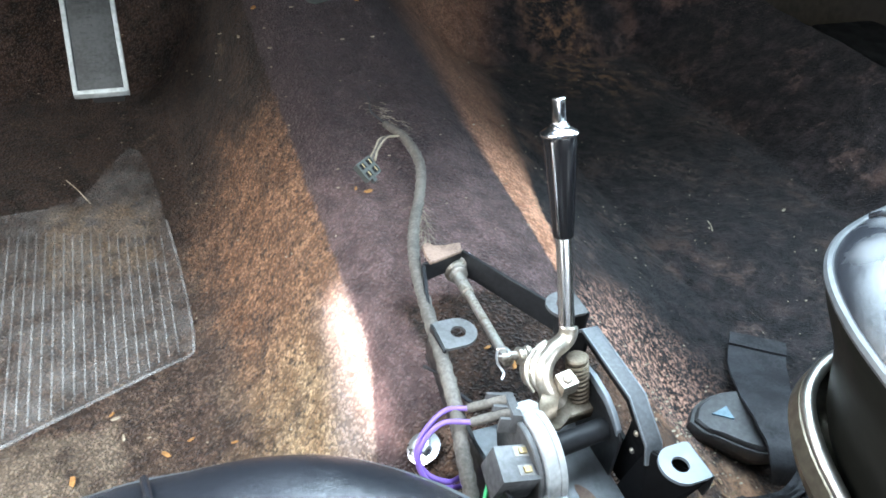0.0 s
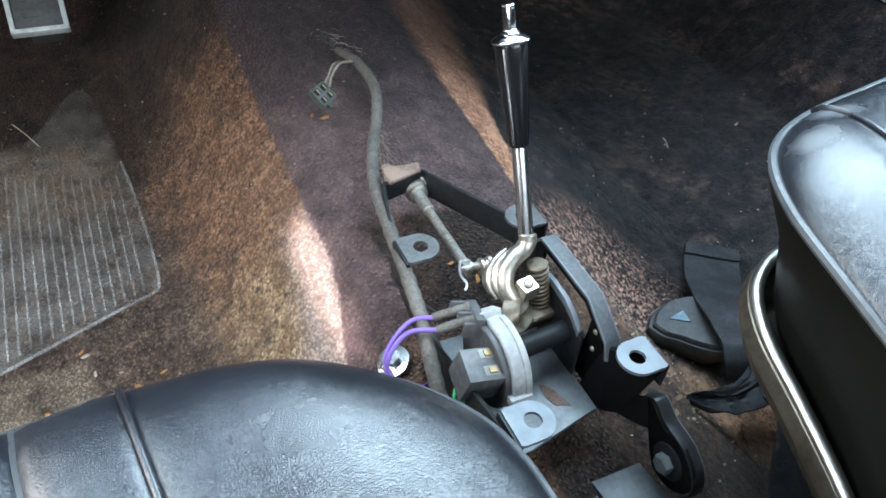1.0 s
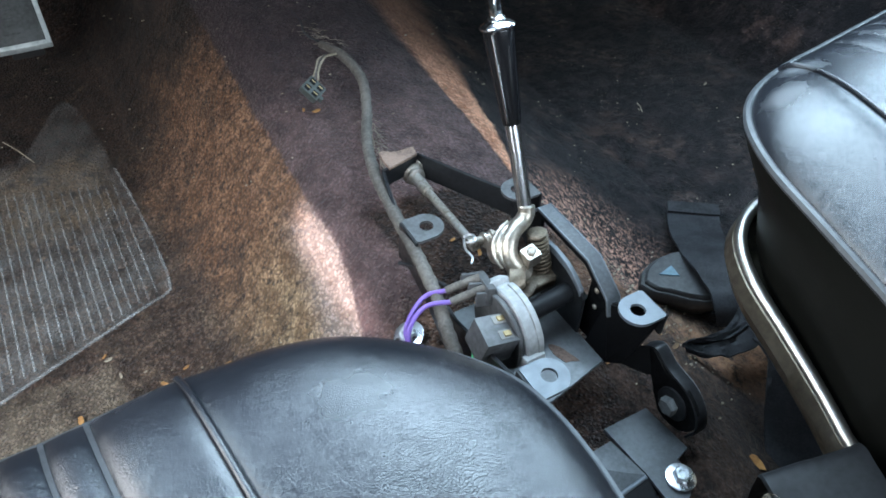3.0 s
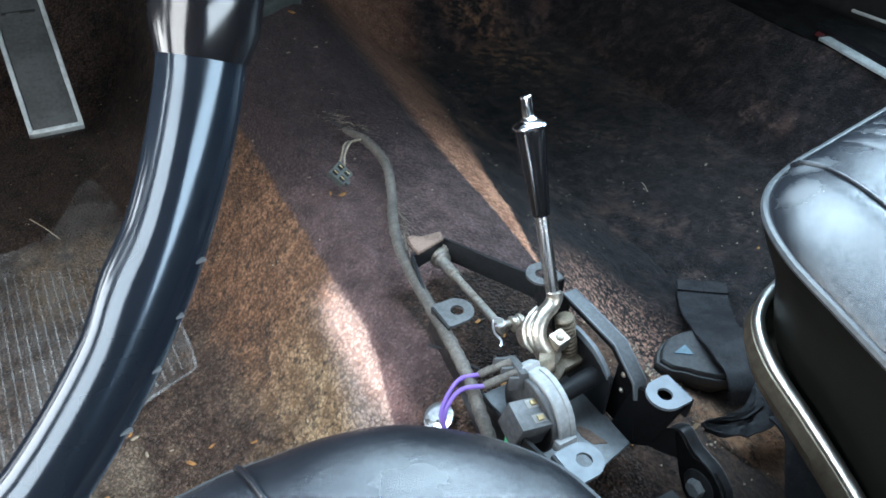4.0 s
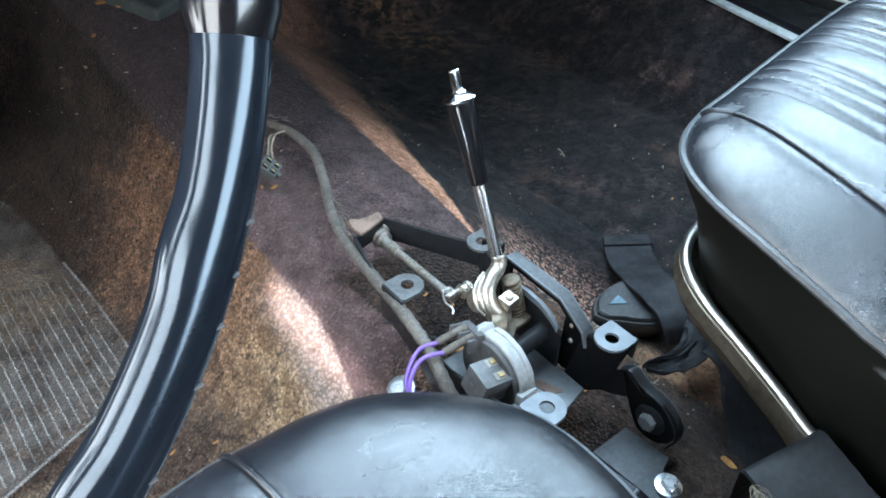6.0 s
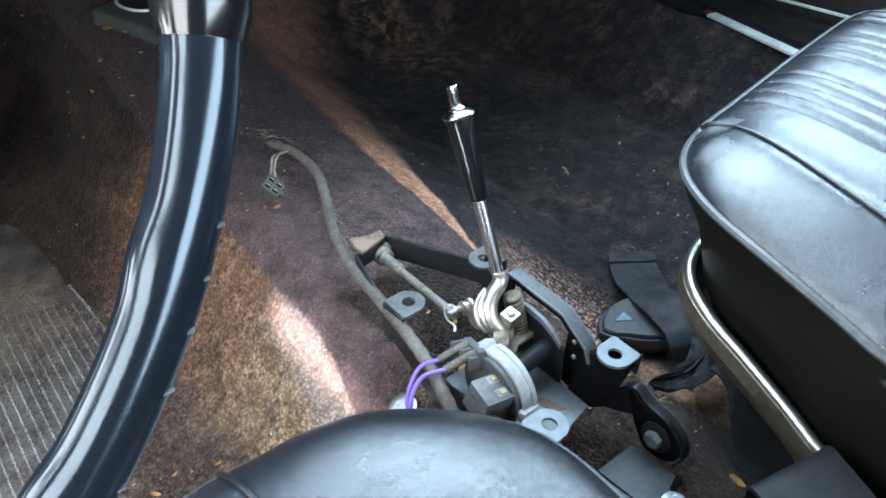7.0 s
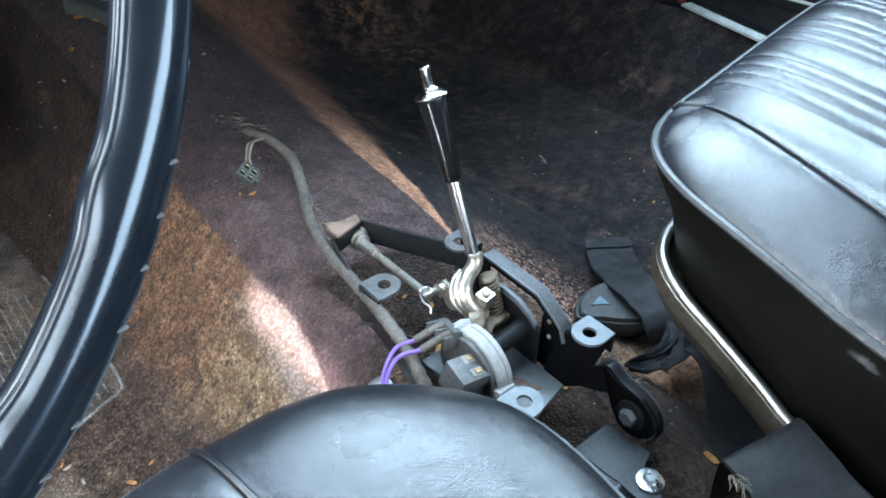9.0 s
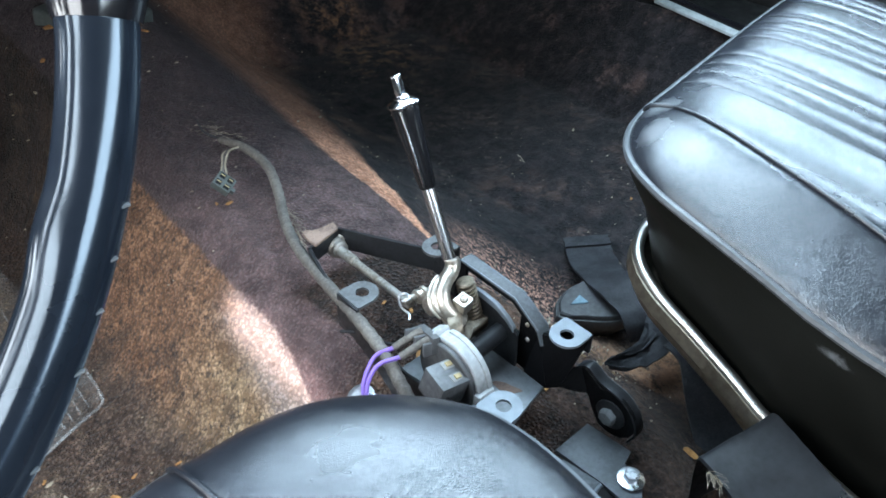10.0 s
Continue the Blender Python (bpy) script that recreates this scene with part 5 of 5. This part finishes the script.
def loose_belt():
    ob = thing("seat_belt", 0.22, -0.15, 0.0, "twisted black belt webbing hanging beside the seat rail", "seat belt")
    upper = [at(ob, *p) for p in ((0.1985, -0.0530, 0.073), (0.222, -0.0585, 0.079), (0.2445, -0.0650, 0.083), (0.272, -0.0560, 0.080), (0.296, -0.0440, 0.074), (0.315, -0.036, 0.066))]
    lower = [at(ob, *p) for p in ((0.1990, -0.0600, 0.067), (0.219, -0.0790, 0.066), (0.242, -0.0905, 0.068), (0.2740, -0.0960, 0.078), (0.302, -0.0850, 0.074), (0.325, -0.075, 0.066))]
    part("webbing", ribbon(upper, lower, 0.0025, 0.007), WEB, ob, "black woven webbing")
    part("fold", ribbon([p + Vector((0.003, -0.004, 0.004)) for p in upper[:4]], [p.lerp(q, 0.45) + Vector((0.002, 0.0, 0.005)) for p, q in zip(upper[:4], lower[:4])], 0.0025, 0.004), WEB, ob, "doubled edge of the twisted webbing")
    near = [at(ob, *p) for p in ((0.268, -0.088, 0.080), (0.2665, -0.1020, 0.080), (0.2640, -0.1160, 0.074), (0.244, -0.1340, 0.071), (0.2202, -0.1537, 0.069), (0.1746, -0.1955, 0.067), (0.150, -0.22, 0.068))]
    away = [at(ob, *p) for p in ((0.296, -0.090, 0.079), (0.294, -0.1080, 0.078), (0.288, -0.1240, 0.074), (0.280, -0.1420, 0.071), (0.268, -0.1640, 0.070), (0.2416, -0.2069, 0.070), (0.222, -0.24, 0.070))]
    part("tail", ribbon(near, away, 0.003, 0.002), WEB, ob, "black woven webbing")
    left = ((0.100, -0.225, 0.060), (0.072, -0.234, 0.130), (0.052, -0.235, 0.195), (0.043, -0.241, 0.220), (0.029, -0.280, 0.215), (0.015, -0.322, 0.200), (0.002, -0.37, 0.185), (-0.010, -0.43, 0.17))
    right = ((0.190, -0.250, 0.080), (0.150, -0.262, 0.150), (0.126, -0.256, 0.212), (0.117, -0.264, 0.235), (0.098, -0.308, 0.236), (0.082, -0.352, 0.230), (0.07, -0.40, 0.215), (0.06, -0.46, 0.20))
    part("sleeve", ribbon([at(ob, *p) for p in left], [at(ob, *p) for p in right], 0.004, 0.003), SLEEVE, ob, "wide black vinyl belt sleeve")
    part("tongue", box(0.014, 0.05, 0.0025, Matrix.Translation(at(ob, 0.079, -0.358, 0.2365)) @ pose(0, 0, 0, 0, 0, 8), 0.0008), ZINC, ob, "bright steel belt tongue")
    frays = []
    for k in range(24):
        a = random.uniform(2.2, 5.4)
        d = Vector((math.cos(a), math.sin(a), random.uniform(-0.5, 0.5))) * random.uniform(0.004, 0.013)
        p = Vector(at(ob, 0.036, -0.250 - 0.0006 * k, 0.219))
        frays.append(sweep([p, p + d * 0.5 + Vector((0, 0, 0.001)), p + d + Vector((0, -0.003, -0.001))], 0.00014, 4))
    part("frayed_threads", join(*frays), CRUMB, ob, "pale frayed threads")


seat_belt()
loose_belt()


# ---- door sill ----
def sill():
    bar = prism([(1.047, 0.478), (1.074, 0.472), (0.975, 0.0), (0.948, 0.0)], 0.006, Matrix.Translation((0, 0, 0.172)), 0.001)
    tagged(part("sill_trim", bar, TRIM), "chipped pale door sill edge above the carpet", "sill", kind="structure")
    tagged(part("sill", box(0.2, 1.6, 0.16, pose(1.16, 0.0, 0.085), 0.02), SOOTY), "black door sill beside the carpet", "sill", kind="structure")
    tagged(part("door_seal", sweep(smooth_path([Vector(q) for q in ((1.090, 0.508, 0.176), (1.077, 0.43, 0.178), (1.035, 0.23, 0.178), (0.986, 0.0, 0.178))]), 0.009, 14), GLOSS), "round black rubber door seal along the sill", "trim", kind="structure")
    tagged(part("sill_strip", box(0.004, 0.8, 0.007, pose(1.282, 0.14, 0.185, 0, 0, 7), 0.002), TRIM), "bright metal strip along the door sill", "trim", kind="structure")
    tagged(part("sill_mark", box(0.016, 0.018, 0.008, pose(1.078, 0.494, 0.172), 0.003), RED), "dark red reflector at the sill", "trim", kind="structure")


SOOTY = worn("sooty_trim", (0.010, 0.010, 0.010), (0.005, 0.005, 0.005), (0.55, 0.75), scale=90, bump=0.001, Specular_IOR_Level=0.15)
RED = worn("red_plastic", (0.10, 0.012, 0.016), (0.05, 0.007, 0.009), (0.3, 0.5))
sill()


# ---- litter ----
def scrap(x, y, size, turn, material, label, lift=0.002):
    pts = [(size * (1 + 0.18 * math.sin(2.3 * k + turn)) * math.cos(k * 0.9), 0.55 * size * (1 + 0.3 * math.cos(1.7 * k)) * math.sin(k * 0.9)) for k in range(7)]
    ob = part("leaf_scrap", prism(pts, 0.0012, pose(0, 0, 0, random.uniform(-12, 12), random.uniform(-12, 12), turn), 0.0003), material)
    ob.location = (x, y, ground_z(x, y) + lift)
    tagged(ob, label, "leaf scrap", group="scraps on the carpet")


for x, y, size, turn in ((-0.043, 0.378, 0.006, 20), (-0.056, 0.386, 0.004, 70), (-0.012, 0.048, 0.009, 30), (0.609, 0.186, 0.005, 10), (0.150, -0.08, 0.004, 60), (0.175, -0.06, 0.006, 10), (0.16, -0.045, 0.004, 100), (0.138, -0.062, 0.004, 45), (0.145, -0.20, 0.010, 80), (0.41, 0.135, 0.006, 15), (-0.283, 0.225, 0.004, 20), (-0.36, 0.285, 0.004, 50), (-0.40, 0.21, 0.007, 80), (-0.24, 0.20, 0.004, 0), (0.070, -0.062, 0.006, 10), (0.020, 0.100, 0.005, 70), (0.002, 0.125, 0.004, 20), (0.205, -0.045, 0.005, 140), (0.232, -0.035, 0.004, 20), (0.19, -0.072, 0.003, 75), (0.168, -0.03, 0.003, 30), (0.215, -0.025, 0.004, 88), (0.185, -0.038, 0.003, 12), (-0.31, 0.215, 0.006, 130), (-0.058, 0.878, 0.014, 30), (-0.040, 0.858, 0.008, 80), (-0.092, 0.839, 0.009, 60), (0.063, 0.809, 0.009, 110)):
    earthy = 0.13 < x < 0.24 and -0.09 < y < 0.0
    scrap(x, y, size, turn, EARTH if earthy else LEAF, "dull brown leaf crumb in the dirt" if earthy else "dry orange-brown leaf scrap on the carpet", 0.016 if (x, y) == (0.41, 0.135) else 0.003)
for x, y, size, turn in ((-0.357, 0.279, 0.005, 20), (-0.35, 0.25, 0.004, 90), (0.556, 0.402, 0.003, 60), (0.726, 0.412, 0.005, 20), (0.455, 0.15, 0.007, 40), (0.47, 0.16, 0.005, 120), (-0.043, 0.789, 0.004, 10), (-0.14, 0.898, 0.005, 40), (-0.121, 0.824, 0.005, 90), (-0.09, 0.723, 0.004, 15), (-0.003, 0.824, 0.004, 70), (-0.156, 0.809, 0.004, 30), (-0.137, 1.10, 0.007, 80)):
    scrap(x, y, size, turn, CRUMB, "pale scrap of paper or straw on the carpet")


def crumbs():
    bm = bmesh.new()
    for k in range(520):
        x, y = random.uniform(-0.6, 0.85), random.uniform(-0.1, 1.25)
        if -0.07 < x < 0.06 and -0.1 < y < 0.2:
            continue
        r = random.uniform(0.0005, 0.0013) * (1.6 if random.random() < 0.06 else 1)
        m = Matrix.Translation((x, y, ground_z(x, y) + 0.004)) @ Matrix.Diagonal((random.uniform(0.6, 2.2), 1, 0.7, 1))
        bmesh.ops.create_icosphere(bm, subdivisions=1, radius=r, matrix=m)
    for k in range(160):
        x, y = random.gauss(0.20, 0.05), random.gauss(0.02, 0.07)
        if x < 0.10:
            continue
        m = Matrix.Translation((x, y, ground_z(x, y) + 0.003)) @ Matrix.Diagonal((random.uniform(0.6, 2.0), 1, 0.7, 1))
        bmesh.ops.create_icosphere(bm, subdivisions=1, radius=random.uniform(0.0005, 0.0016), matrix=m)
    ob = part("crumbs", bm, CRUMB)
    tagged(ob, "tiny pale crumbs and grit scattered over the carpet", "grit", kind="stuff")


crumbs()


def straw(p, q):
    ob = part("straw", sweep([Vector(p), (Vector(p) + Vector(q)) / 2 + Vector((0, 0, 0.003)), Vector(q)], 0.0009, 6), CRUMB)
    tagged(ob, "thin pale straw lying on the carpet", "straw", group="straws on the carpet")


straw((-0.405, 0.76, 0.012), (-0.372, 0.69, 0.010))
straw((0.552, 0.39, 0.006), (0.562, 0.415, 0.006))


def jute_fray(line, spread, strands, label):
    """Torn jute underlay: loose strands along a line."""
    bms = []
    for k in range(strands):
        i = random.randrange(len(line) - 1)
        a, b = Vector(line[i]), Vector(line[i + 1])
        d = (b - a).normalized()
        p = a.lerp(b, random.random()) + Vector((random.gauss(0, spread), random.gauss(0, spread * 0.6), random.uniform(0, 0.003)))
        p.z = ground_z(p.x, p.y) + random.uniform(0.002, 0.006)
        q = p + (d + Vector((random.gauss(0, 0.6), random.gauss(0, 0.6), random.gauss(0, 0.12)))).normalized() * random.uniform(0.008, 0.020)
        bms.append(sweep([p, (p + q) / 2 + Vector((0, 0, 0.0015)), q], 0.00035, 4))
    ob = part("jute_fray", join(*bms), JUTE)
    tagged(ob, label, "jute scrap", group="frayed jute on the tunnel")


JUTE = worn("jute", (0.25, 0.205, 0.16), (0.12, 0.10, 0.08), (0.8, 0.95), scale=150)
jute_fray([(0.008, 0.348, 0.184), (0.003, 0.320, 0.181), (-0.004, 0.285, 0.178), (-0.014, 0.258, 0.176)], 0.003, 60, "torn pale jute strands beside the rusty tongue")
jute_fray([(0.008, 0.545, 0.206), (0.022, 0.515, 0.203), (0.034, 0.490, 0.200)], 0.008, 36, "frayed pale jute strands by the loom's end")
jute_fray([(-0.095, -0.005, 0.14), (-0.105, 0.02, 0.14), (-0.112, 0.035, 0.13)], 0.005, 40, "frayed pale jute strands beside the tunnel bolt")
